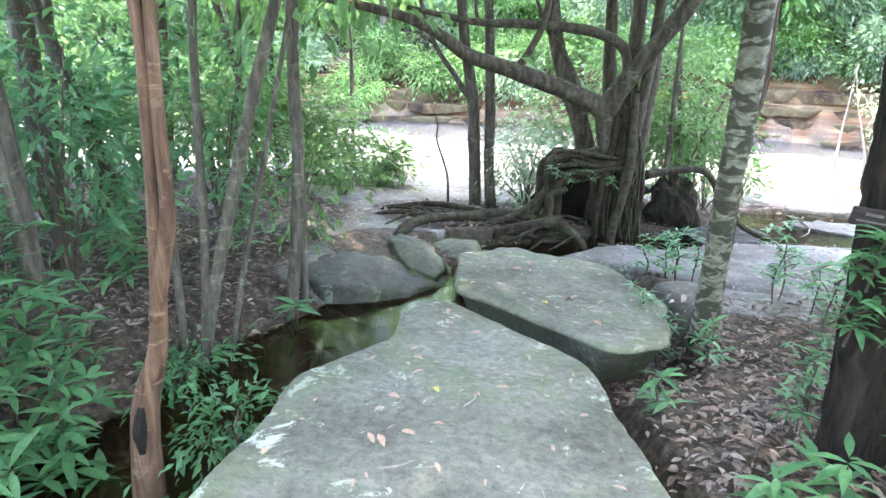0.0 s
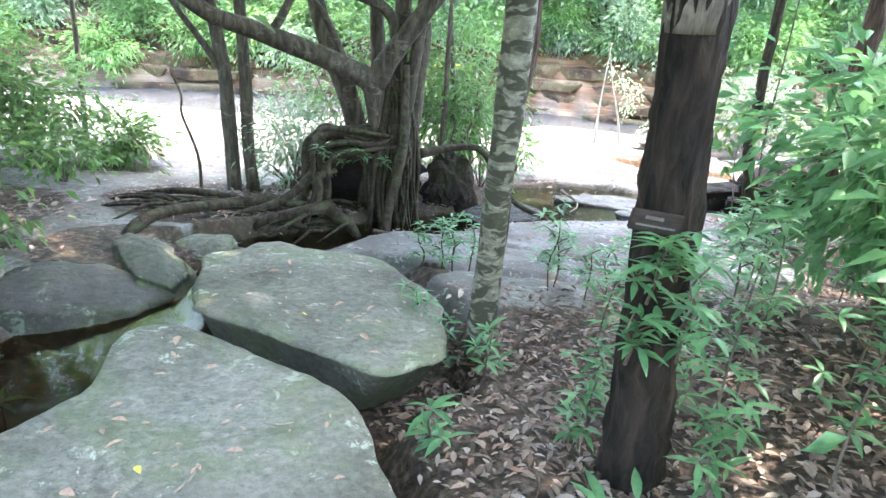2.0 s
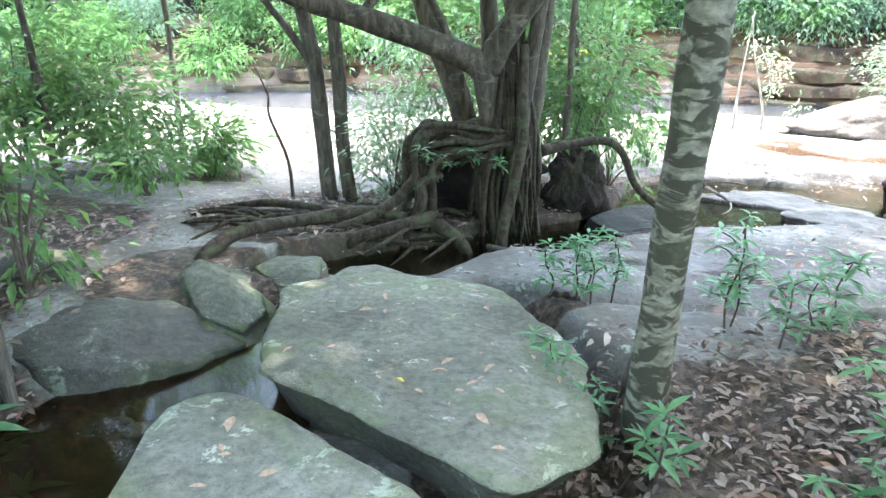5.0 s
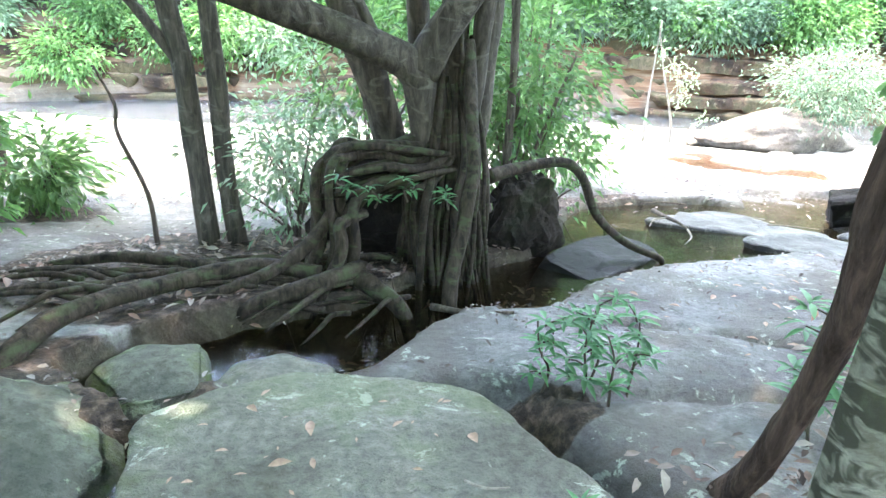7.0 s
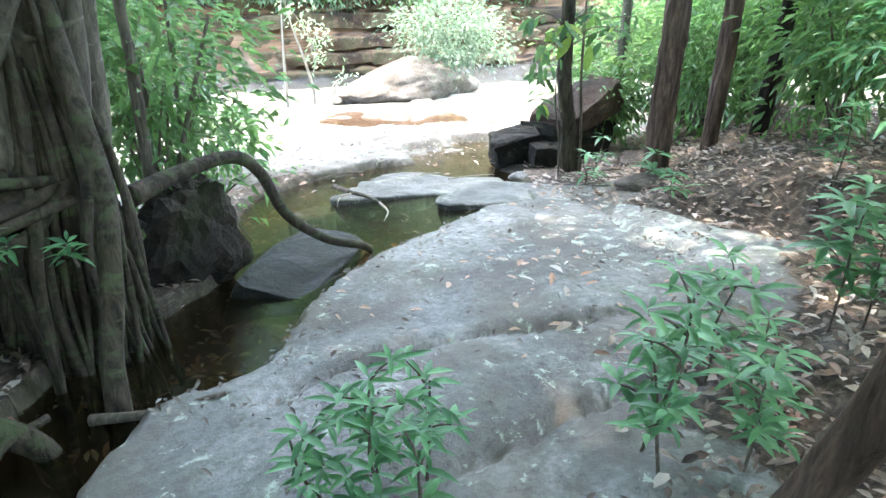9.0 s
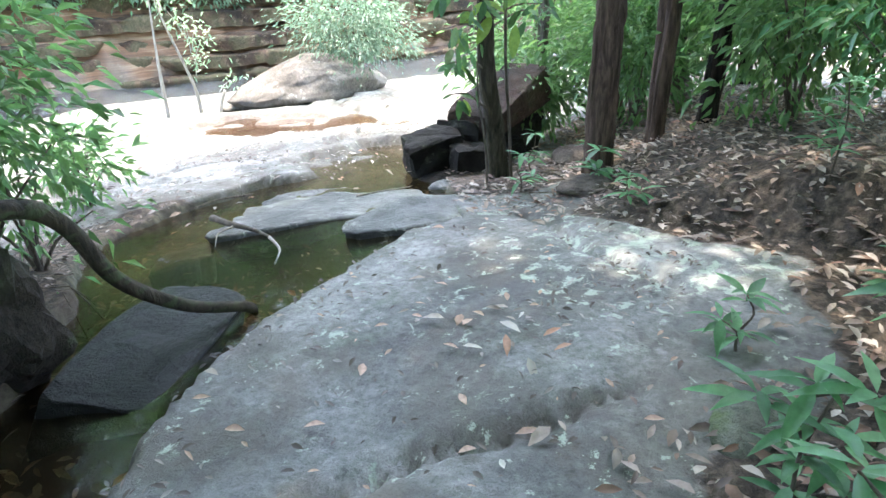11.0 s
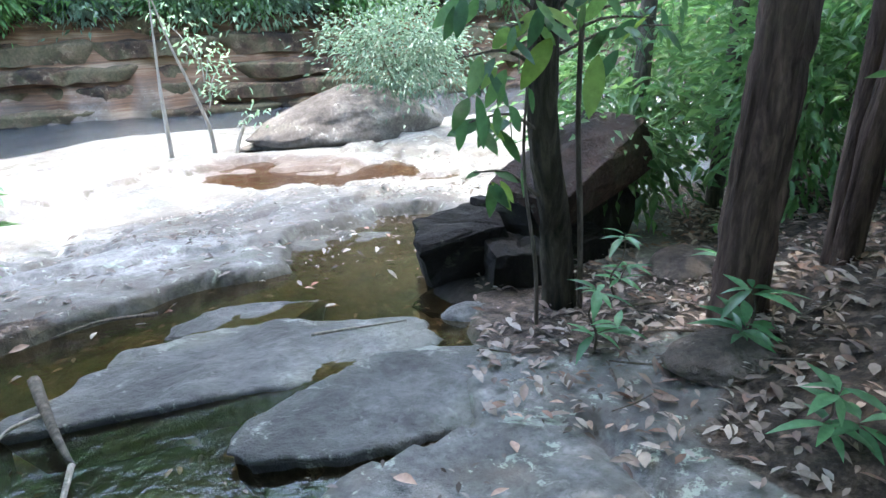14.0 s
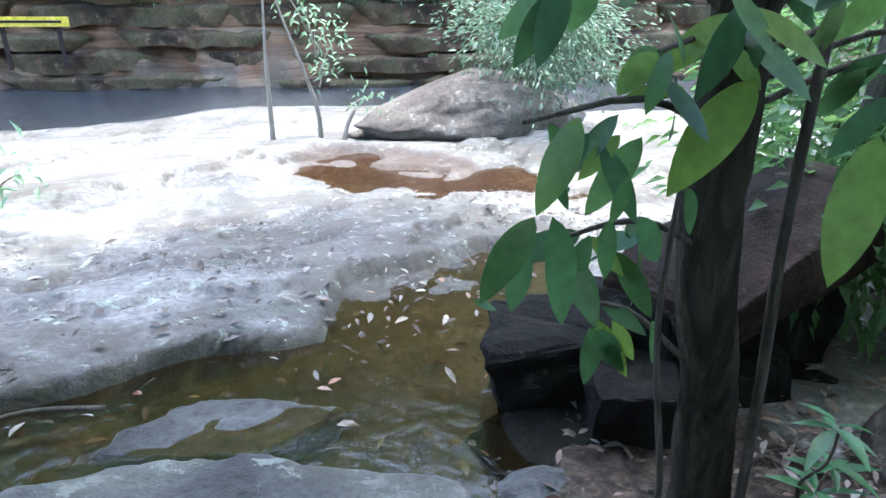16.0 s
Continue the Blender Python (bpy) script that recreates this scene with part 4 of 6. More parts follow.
# the fig with its raised roots
def fig_tree():
    at = (1.45, 6.0, -0.35)
    b = np.array(at)
    t = thing("fig_tree", at, "old grey fig tree with many fused stems on tangled raised roots", "tree")

    def part_tube(name, pts, rr, seg=12, rough=0.12):
        return tube(name, [np.array(p) - b for p in pts], rr, BARK_ROOT if name == "root" else BARK_FIG, t, seg=seg, n=7, rough=rough)
    part_tube("trunk", [(1.56, 6.02, 0.02), (1.51, 5.96, 0.25), (1.46, 5.93, 0.55), (1.44, 5.92, 0.8)], (0.045, 0.07, 0.08, 0.105))
    part_tube("trunk", [(1.42, 6.25, -0.2), (1.36, 6.2, 0.3), (1.24, 6.12, 0.7), (1.05, 6.15, 1.2), (0.9, 6.3, 2.2)], (0.11, 0.10, 0.085, 0.07, 0.05))
    part_tube("trunk", [(1.64, 6.08, 0.0), (1.62, 6.03, 0.3), (1.66, 6.0, 0.8), (1.7, 6.05, 1.6), (1.75, 6.1, 3.4), (2.5, 6.6, 5.0), (3.4, 7.2, 6.4)], (0.05, 0.07, 0.07, 0.06, 0.05, 0.04, 0.02))
    part_tube("trunk", [(1.75, 6.1, -0.7), (1.78, 6.08, 0.2), (1.83, 6.05, 0.6), (1.86, 6.03, 1.15), (1.86, 6.0, 1.25)], (0.10, 0.085, 0.075, 0.07, 0.055))
    part_tube("trunk", [(1.72, 5.88, -0.5), (1.69, 5.87, 0.3), (1.76, 5.9, 0.85), (1.84, 5.95, 1.5), (1.95, 6.1, 3.0)], (0.06, 0.055, 0.05, 0.045, 0.035))
    part_tube("trunk", [(1.55, 6.3, -0.3), (1.58, 6.3, 0.4), (1.55, 6.35, 1.2), (1.5, 6.5, 3.2)], (0.08, 0.075, 0.06, 0.04))
    # the two great boughs from the fork
    part_tube("bough", [(1.44, 5.92, 0.74), (1.33, 5.9, 0.82), (1.0, 5.86, 0.96), (0.62, 5.8, 1.10), (0.22, 5.75, 1.24), (-0.1, 5.75, 1.45), (-0.45, 5.75, 1.58), (-1.1, 5.7, 1.72), (-2.2, 5.6, 1.95)], (0.10, 0.092, 0.078, 0.07, 0.06, 0.05, 0.042, 0.035, 0.02))
    part_tube("bough", [(1.44, 5.92, 0.76), (1.56, 5.86, 0.98), (1.76, 5.78, 1.28), (1.98, 5.7, 1.60), (2.25, 5.6, 2.1), (2.5, 5.5, 3.0)], (0.10, 0.085, 0.075, 0.07, 0.055, 0.04))
    part_tube("bough", [(1.6, 5.86, 1.02), (1.55, 5.88, 1.28), (1.35, 5.9, 1.40), (1.04, 5.9, 1.46), (0.6, 5.88, 1.49), (0.3, 5.85, 1.5), (-0.3, 5.8, 1.62)], (0.04, 0.045, 0.045, 0.042, 0.036, 0.03, 0.018))
    part_tube("branch", [(0.62, 5.8, 1.10), (0.75, 5.82, 1.3), (0.86, 5.85, 1.55), (0.95, 5.9, 2.1)], (0.035, 0.03, 0.027, 0.015), 8)
    part_tube("branch", [(1.22, 5.9, 0.9), (1.05, 5.95, 1.25), (0.9, 6.0, 1.45), (0.78, 6.05, 1.75)], (0.03, 0.024, 0.02, 0.012), 8)
    part_tube("branch", [(0.3, 5.85, 1.5), (0.28, 5.9, 1.62), (0.3, 5.95, 1.9)], (0.018, 0.015, 0.01), 8)
    # legs and aerial roots
    part_tube("root", [(1.42, 5.40, -0.68), (1.45, 5.42, -0.36), (1.49, 5.47, -0.15), (1.57, 5.52, 0.12), (1.63, 5.6, 0.35), (1.66, 5.75, 0.62), (1.7, 5.9, 0.9)], (0.052, 0.043, 0.038, 0.036, 0.034, 0.032, 0.03))
    part_tube("root", [(1.88, 6.0, 0.15), (2.1, 6.05, 0.17), (2.4, 6.08, 0.18), (2.55, 6.08, 0.08), (2.68, 6.07, -0.18), (2.9, 6.03, -0.38), (3.15, 6.0, -0.5), (3.2, 6.0, -0.56)], (0.05, 0.036, 0.033, 0.031, 0.028, 0.026, 0.024, 0.012))
    part_tube("root", [(1.5, 5.85, 0.3), (1.2, 5.8, 0.2), (1.05, 5.75, 0.12), (0.95, 5.7, -0.1), (0.9, 5.62, -0.33)], (0.036, 0.034, 0.034, 0.034, 0.036))
    part_tube("root", [(1.45, 5.9, 0.36), (1.2, 5.9, 0.38), (0.98, 5.88, 0.36), (0.9, 5.86, 0.2), (0.86, 5.85, -0.1), (0.8, 5.8, -0.3)], (0.04, 0.038, 0.036, 0.035, 0.035, 0.035))
    part_tube("root", [(0.95, 5.75, 0.1), (0.8, 5.7, -0.05), (0.6, 5.65, -0.15), (0.3, 5.55, -0.2), (0.0, 5.4, -0.17)], (0.034, 0.034, 0.032, 0.03, 0.02))
    part_tube("root", [(1.0, 5.65, -0.2), (1.08, 5.5, -0.22), (1.2, 5.4, -0.33), (1.25, 5.36, -0.55)], (0.05, 0.055, 0.04, 0.03))
    part_tube("root", [(0.85, 5.62, -0.17), (0.55, 5.72, -0.14), (0.2, 5.62, -0.13), (-0.15, 5.3, -0.06), (-0.32, 5.05, -0.07), (-0.42, 4.85, -0.16)], (0.04, 0.042, 0.04, 0.04, 0.045, 0.04))
    part_tube("root", [(1.05, 5.6, -0.15), (0.8, 5.5, -0.17), (0.55, 5.48, -0.22), (0.42, 5.5, -0.3)], (0.04, 0.042, 0.038, 0.03))
    part_tube("root", [(0.4, 5.75, -0.15), (0.0, 5.95, -0.12), (-0.3, 6.05, -0.15), (-0.6, 6.1, -0.2)], (0.035, 0.03, 0.025, 0.015), 8)
    g = random.Random(11)
    for k in range(11):
        a, r = g.uniform(1.45, 1.82), g.uniform(0.012, 0.03)
        y = g.uniform(5.78, 5.98)
        top = g.uniform(0.35, 0.8)
        part_tube("root", [(a * 0.6 + 0.65, 5.93, top), (a, y - 0.03, top * 0.5), (a + g.uniform(-0.1, 0.1), y - 0.08, 0.0), (a + g.uniform(-0.08, 0.08), y - g.uniform(0.02, 0.12), -0.62)], (r * 0.8, r * 1.1, r, r * 0.9), 7)
    for k in range(34):
        a, top, r = g.uniform(-0.3, 3.6), g.uniform(0.2, 1.0), g.uniform(0.008, 0.024)
        cx, cy, q = 1.62, 6.0, g.uniform(0.16, 0.27)
        x0, y0 = cx + 0.12 * math.cos(a), cy - 0.14 * math.sin(a)
        x1, y1 = cx + q * math.cos(a), cy - q * math.sin(a)
        sw = g.uniform(-0.09, 0.09)
        part_tube("root", [(x0, y0, top), (x0 + sw * 0.5, y0 - 0.02, top * 0.6), (x1 * 0.5 + x0 * 0.5 + sw, y1 * 0.5 + y0 * 0.5, top * 0.2), (x1 + sw * 0.4, y1, -0.2), (x1 + g.uniform(-0.1, 0.1), y1 - 0.04, -0.66)], (r * 0.6, r, r * 1.15, r, r * 0.8), 6, 0.25)
    # the earth-filled stump behind
    sx = np.array((2.28, 6.3, -0.45)) - b
    bm = bmesh.new()
    bmesh.ops.create_icosphere(bm, subdivisions=4, radius=1)
    for v in bm.verts:
        n = noise.fractal(v.co * 2.2 + Vector((9, 4, 2)), 0.8, 2.1, 4)
        q = Vector([max(-0.8, min(0.8, c)) for c in v.co]) * (1.1 + 0.3 * n)
        v.co = Vector((q.x * (0.25 - 0.05 * q.z) + sx[0], q.y * 0.15 + sx[1], q.z * 0.30 + sx[2] + 0.22))
    me = bpy.data.meshes.new("old_stump")
    bm.to_mesh(me)
    bm.free()
    me.materials.append(STUMP)
    new("old_stump", me).parent = t
    # a hollow stump: corner posts, cross roots above, near-black earth behind as its shade
    for x0, y0, zt in ((0.95, 5.74, 0.38), (1.02, 5.82, 0.37), (0.9, 5.86, 0.34), (1.06, 5.7, 0.2), (0.98, 5.66, 0.1)):
        r = g.uniform(0.022, 0.034)
        part_tube("root", [(x0 + 0.12, y0 + 0.06, zt - 0.01), (x0, y0, zt - 0.03), (x0 - 0.03, y0 - 0.02, zt * 0.5), (x0 - 0.05 + g.uniform(-0.03, 0.03), y0 - 0.06, -0.1), (x0 - g.uniform(0.08, 0.3), y0 - g.uniform(0.1, 0.2), -0.42)], (r * 0.8, r, r, r * 1.1, r * 0.9), 8, 0.25)
    for k in range(11):
        zt, yy, r = g.uniform(0.14, 0.40), g.uniform(5.72, 5.95), g.uniform(0.01, 0.026)
        part_tube("root", [(1.62, yy + 0.08, zt + g.uniform(-0.08, 0.12)), (1.42, yy, zt + g.uniform(-0.05, 0.05)), (1.22, yy - 0.03, zt + g.uniform(-0.05, 0.05)), (1.05, yy, zt + g.uniform(-0.04, 0.04)), (0.92 + g.uniform(-0.06, 0.06), yy, zt - 0.04)], (r, r * 1.1, r, r * 0.9, r * 0.6), 7, 0.25)
    for k in range(40):
        x, y = g.uniform(-0.3, 1.35), g.uniform(5.42, 6.05)
        a, ln = g.uniform(-0.5, 0.7) + math.pi, g.uniform(0.25, 0.7)
        r = g.uniform(0.008, 0.022)
        z0 = max(land_at(x, y), -0.34) + 0.01 + g.uniform(0.0, 0.05)
        part_tube("root", [(x, y, z0), (x + ln * 0.35 * math.cos(a), y + ln * 0.3 * math.sin(a), z0 + 0.03), (x + ln * 0.7 * math.cos(a + 0.2), y + ln * 0.6 * math.sin(a), z0 + 0.01), (x + ln * math.cos(a), y + ln * math.sin(a), z0 - 0.04)], (r, r * 0.9, r * 0.8, r * 0.4), 7)
    # the earth and old stump held in the roots, coloured near-black as the hollow's shade
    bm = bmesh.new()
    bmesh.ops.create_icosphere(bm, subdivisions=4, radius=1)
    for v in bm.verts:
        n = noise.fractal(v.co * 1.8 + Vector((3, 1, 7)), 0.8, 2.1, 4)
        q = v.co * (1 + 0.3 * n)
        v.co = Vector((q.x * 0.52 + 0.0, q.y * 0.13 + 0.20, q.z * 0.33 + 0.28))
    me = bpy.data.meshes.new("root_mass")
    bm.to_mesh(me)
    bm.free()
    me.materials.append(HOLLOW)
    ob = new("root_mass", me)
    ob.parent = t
    # unseen leaf layers added overhead to shade the roots, the bank and the bed
    crown("crown", (1.9, 6.6, 3.5), (1.5, 1.1, 0.6), 90, 60, 0.28, 0.16, LEAF_A, t, 22)
    crown("crown", (2.7, 7.2, 3.3), (1.5, 1.2, 0.5), 80, 60, 0.28, 0.16, LEAF_A, t, 23)
    crown("crown", (3.5, 7.25, 6.4), (2.7, 2.1, 0.9), 160, 70, 0.32, 0.2, LEAF_A, t, 21)
    return t


fig_tree()


def path_up(x, y, dx, dy, h, z0=None, bend=0.05, seed=0, steps=5):
    g = random.Random(seed)
    z0 = land_at(x, y) - 0.06 if z0 is None else z0
    return [(x + dx * u + bend * g.uniform(-1, 1) * (u > 0), y + dy * u + bend * g.uniform(-1, 1) * (u > 0), z0 + h * u) for u in np.linspace(0, 1, steps)]


def simple_tree(name, x, y, dx, dy, h, r, bark, label, crown_r=None, leaf=0.09, leafmat=None, seed=1, bend=0.05, clumps=50, per=40, group="", crown_dz=0.3, spread=0.26):
    p = path_up(x, y, dx, dy, h, bend=bend, seed=seed)
    rr = [r * (1.15 - 0.45 * u) for u in np.linspace(0, 1, len(p))]
    c = None if crown_r is None else (p[-1][0], p[-1][1], p[-1][2] + crown_dz)
    return limb_tree(name, p[0], p, rr, bark, label, c, crown_r or (1, 1, 1), clumps, per, leaf, leafmat, (), seed, 12, spread, group)


# mottled tree, and the dark leaning one behind it, its unseen crown shifted to shade the flat rock
limb_tree("tree", (1.46, 3.27, -0.2), [(1.44, 3.27, -0.2), (1.45, 3.27, 0.3), (1.46, 3.26, 0.8), (1.48, 3.26, 1.5), (1.5, 3.3, 2.6), (1.55, 3.35, 4.2)], (0.075, 0.064, 0.065, 0.068, 0.065, 0.05), BARK_PALE,
          "slim tree with pale grey mottled bark", (1.6, 3.6, 4.8), (2.2, 2.2, 0.9), 80, 60, 0.12, LEAF_A, (), 31, 18, 0.3)
limb_tree("tree", (1.64, 3.75, -0.2), [(1.68, 3.78, -0.22), (1.62, 3.62, 0.05), (1.61, 3.52, 0.36), (1.58, 3.46, 0.6), (1.545, 3.43, 0.82), (1.60, 3.45, 1.05), (1.64, 3.47, 1.3), (1.64, 3.48, 1.6), (1.66, 3.5, 2.5), (1.8, 3.6, 4.0)], (0.048, 0.036, 0.033, 0.034, 0.039, 0.034, 0.033, 0.032, 0.03, 0.022), BARK_BROWN,
          "thin leaning tree with furrowed dark brown bark", (3.3, 5.0, 4.5), (2.2, 1.8, 0.7), 85, 60, 0.12, LEAF_A, (), 32, 14, 0.3)
# the sign tree
limb_tree("tree", (1.62, 2.20, -0.1), [(1.64, 2.21, -0.15), (1.59, 2.18, 0.3), (1.56, 2.175, 0.7), (1.54, 2.175, 1.05), (1.51, 2.175, 1.5), (1.47, 2.19, 2.2), (1.45, 2.23, 4.0)], (0.13, 0.107, 0.095, 0.09, 0.087, 0.082, 0.06), BARK_DARK,
          "thick tree with black-brown scaly bark and a small sign", (1.2, 1.6, 4.8), (2.6, 2.4, 1.0), 90, 60, 0.13, LEAF_A, (), 33, 20, 0.32)
peeled = bpy.data.objects["tree.002"]
tube("peeled_bark", [(-0.108, -0.024, 1.56), (-0.118, -0.022, 1.75), (-0.138, -0.016, 2.05), (-0.152, -0.004, 2.4)], (0.09, 0.0915, 0.09, 0.085), BARK_GREY, peeled, "smooth pale grey bark above the dark part", 24, 8, 0.03)
# twin trunks
TWINS = ([(0.33, 6.5, -0.35), (0.31, 6.5, 0.3), (0.30, 6.5, 0.72), (0.26, 6.5, 1.0), (0.18, 6.5, 1.6), (0.1, 6.6, 3.4)], [(0.49, 6.5, -0.35), (0.46, 6.5, 0.15), (0.46, 6.49, 0.63), (0.45, 6.48, 1.1), (0.42, 6.5, 1.8), (0.35, 6.5, 3.6)])
for k, path in enumerate(TWINS):
    x, y = path[0][:2]
    limb_tree("tree", (x, y, -0.35), path, [(0.056, 0.05)[k] * (1.15 - 0.06 * i) for i in range(len(path))], BARK_GREY, "one of a pair of slim grey trunks", (x - 0.3, y + 0.3, 4.1), (1.5, 1.6, 0.9), 45, 50, 0.11, LEAF_A,
              ([(path[2], (0.12, 6.5, 1.0), (-0.1, 6.5, 1.35), (-0.3, 6.5, 2.0)), (0.035, 0.028, 0.022, 0.012)],) if k == 0 else (), 35 + k, 12, 0.28, "twin trunks")
# red split trunk
red = limb_tree("tree", (-1.13, 2.05, -0.25), [(-1.14, 2.05, -0.3), (-1.09, 2.05, 0.2), (-1.0, 2.05, 0.48), (-0.965, 2.05, 0.73), (-0.945, 2.05, 0.93), (-0.93, 2.05, 1.12), (-0.915, 2.05, 1.3), (-0.9, 2.05, 1.6), (-0.95, 2.1, 2.4), (-1.1, 2.1, 3.2)], (0.062, 0.05, 0.034, 0.026, 0.022, 0.020, 0.022, 0.020, 0.018, 0.015), BARK_RED,
          "slender reddish tree with peeling bark and a hollow base", (-1.3, 2.2, 3.9), (1.6, 1.6, 0.8), 50, 50, 0.12, LEAF_A,
          ([((-0.985, 2.04, 0.6), (-0.945, 2.04, 0.75), (-0.895, 2.04, 0.95), (-0.885, 2.04, 1.07), (-0.875, 2.04, 1.3), (-0.862, 2.04, 1.5), (-0.85, 2.05, 1.7), (-0.8, 2.1, 2.6)), (0.025, 0.027, 0.026, 0.024, 0.021, 0.02, 0.019, 0.012)],), 38, 12, 0.28)
tube("hollow", [(0.035, -0.05, 0.33), (0.04, -0.052, 0.43), (0.055, -0.045, 0.52)], (0.012, 0.026, 0.012), HOLLOW, red, "near-black plug standing for the hollow's shade", 8, 5)

# slim trees of the near bank, left
LEFT = [(-1.32, 3.1, 0.85, 0.0, 2.9, 0.032), (-1.29, 3.12, 0.3, 0.0, 3.2, 0.022), (-1.36, 3.08, -0.05, 0.1, 3.2, 0.018), (-0.95, 3.75, 0.3, 0.0, 3.2, 0.036), (-0.87, 3.78, 0.14, 0.0, 3.0, 0.022), (-2.42, 4.8, -0.7, 0.0, 3.0, 0.05), (-2.55, 4.2, -0.05, 0.1, 3.2, 0.075),
        (-2.03, 3.0, -0.02, 0.0, 3.3, 0.05), (-2.2, 2.9, -0.2, 0.2, 3.2, 0.035), (-3.0, 3.5, -0.3, 0.2, 3.6, 0.08), (-1.45, 5.6, -0.6, 0.0, 2.8, 0.03), (-1.5, 4.7, 0.1, 0.3, 3.0, 0.018), (-3.3, 4.6, 0.1, 0.0, 3.4, 0.06), (-1.85, 2.75, -0.1, 0.0, 3.0, 0.025), (-2.6, 6.2, 0.1, 0.2, 3.2, 0.05), (-3.8, 6.4, 0.2, 0.2, 3.2, 0.05), (-1.2, 3.2, 0.6, 0.3, 2.6, 0.014)]
for k, (x, y, dx, dy, h, r) in enumerate(LEFT):
    big = r >= 0.05
    simple_tree("tree", x, y, dx, dy, h, r, BARK_GREY, "slim grey-barked tree on the mud bank", (1.7, 1.7, 1.5) if big else (1.3, 1.3, 0.9), 0.11, LEAF_A, 60 + k, 0.03, 60 if big else 34, 42, "bank trees", 0.9 if big else 0.3)
# added trees: their crowns, out of view, keep pale sky off the channel water
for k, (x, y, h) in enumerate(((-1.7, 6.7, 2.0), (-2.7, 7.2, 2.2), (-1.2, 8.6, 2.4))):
    simple_tree("tree", x, y, 0.1, 0.1, h, 0.03, BARK_GREY, "young leafy tree added on the mud bank to block sky", (1.1, 1.1, 0.7), 0.11, LEAF_SUN, 140 + k, 0.06, 42, 36, "bank trees", 0.5)
# trees of the wooded bank, right
RIGHT = [(5.86, 5.40, 0.1, 0.0, 4.6, 0.092, BARK_BROWN), (6.28, 5.12, 0.0, 0.0, 4.6, 0.048, BARK_BROWN), (6.32, 5.16, 0.35, 0.1, 4.4, 0.04, BARK_BROWN), (6.6, 4.85, 0.3, -0.1, 4.4, 0.06, BARK_DARK), (7.6, 6.6, 0.2, 0.0, 4.4, 0.05, BARK_GREY), (7.9, 6.1, 0.1, 0.1, 4.2, 0.05, BARK_GREY), (5.2, 3.3, 0.1, -0.1, 4.4, 0.10, BARK_DARK),
         (8.3, 5.4, 0.2, 0.1, 4.2, 0.07, BARK_GREY), (3.6, 2.2, 0.2, 0, 4.2, 0.05, BARK_GREY), (4.3, 2.7, 0.1, 0.0, 4.2, 0.045, BARK_GREY), (2.9, 1.6, 0.0, -0.2, 4.2, 0.04, BARK_DARK), (6.2, 3.4, 0.3, -0.2, 4.5, 0.07, BARK_GREY), (9.0, 6.3, 0.2, 0.0, 4.2, 0.06, BARK_GREY), (9.6, 5.0, 0.1, 0.1, 4.2, 0.07, BARK_DARK)]
for k, (x, y, dx, dy, h, r, bk) in enumerate(RIGHT):
    thin = r < 0.055
    simple_tree("tree", x, y, dx, dy, h, r, bk, "straight brown-barked tree in the wooded bank", (0.9, 0.9, 0.6) if thin else (1.6, 1.5, 0.8), 0.12, LEAF_A, 90 + k, 0.03, 5 if thin else 15, 40, "wood trees")


def shrub(name, x, y, r, h, clumps, per, leaf, mat, label, seed, stems=7, z=None, group="", spread=0.1, ratio=0.36, hollow=0.2):
    z0 = land_at(x, y) if z is None else z
    t = thing(name, (x, y, z0), label, "shrub", group)
    C, _ = crown("leaves", (x, y, z0 + h * 0.58), (r, r, h * 0.5), clumps, per, spread, leaf, mat, t, seed, ratio, hollow)
    many = []
    for q in C[:: max(1, len(C) // stems)]:
        d = q - np.array([x, y, z0])
        many.append(([(0, 0, -0.04), d * np.array([0.35, 0.35, 0.5]), d], (0.010 + 0.006 * r, 0.007 + 0.004 * r, 0.003)))
    tubes("stem", many, TWIG, t, seg=5)
    return t


def whorl_plant(x, y, h, tiers, leaf, label, seed, mat=None, z=None, lean=(0.0, 0.0), group="", per=7, ratio=0.26, name="seedling"):
    """A seedling with lance-shaped leaves set in whorls up the stem."""
    g = np.random.default_rng(seed)
    z0 = land_at(x, y) if z is None else z
    t = thing(name, (x, y, z0), label, "plant", group)
    stem = [(0, 0, -0.03)] + [(lean[0] * u + 0.015 * g.normal(), lean[1] * u + 0.015 * g.normal(), h * u) for u in (0.33, 0.66, 1.0)]
    many = [(stem, (0.006, 0.005, 0.004, 0.003))]
    P, D, L = [], [], []
    for k in range(tiers):
        u = 0.35 + 0.65 * k / max(1, tiers - 1) if tiers > 1 else 1.0
        c = np.array([lean[0] * u, lean[1] * u, h * u])
        heads = [c]
        if k < tiers - 1 or tiers > 3:
            a = g.uniform(0, 6.28)
            out = 0.35 * leaf + 0.12 * h
            tip = c + np.array([math.cos(a) * out, math.sin(a) * out, 0.25 * out])
            many.append(([c - np.array([0, 0, 0.05 * h]), (c + tip) / 2, tip], (0.004, 0.003, 0.002)))
            heads.append(tip)
        for hd in heads:
            a0 = g.uniform(0, 6.28)
            for j in range(per):
                a = a0 + j * 2.4
                P.append(hd + np.array([0, 0, g.uniform(-0.02, 0.015)]))
                D.append((math.cos(a), math.sin(a), g.uniform(-0.15, 0.65)))
                L.append(leaf * g.uniform(0.6, 1.15))
    L = np.array(L)
    v, f = leaf_arrays(P, D, np.array([0, 0, 1.0]) + g.normal(size=(len(L), 3)) * 0.15, L, L * ratio, 3, 0.3)
    for k, (pts, rr) in enumerate(many):
        tube("twig" if k else "stem", pts, rr, TWIG, t, seg=5, n=4)
    tri_obj("leaves", v, f, mat or LEAF_B, t)
    return t


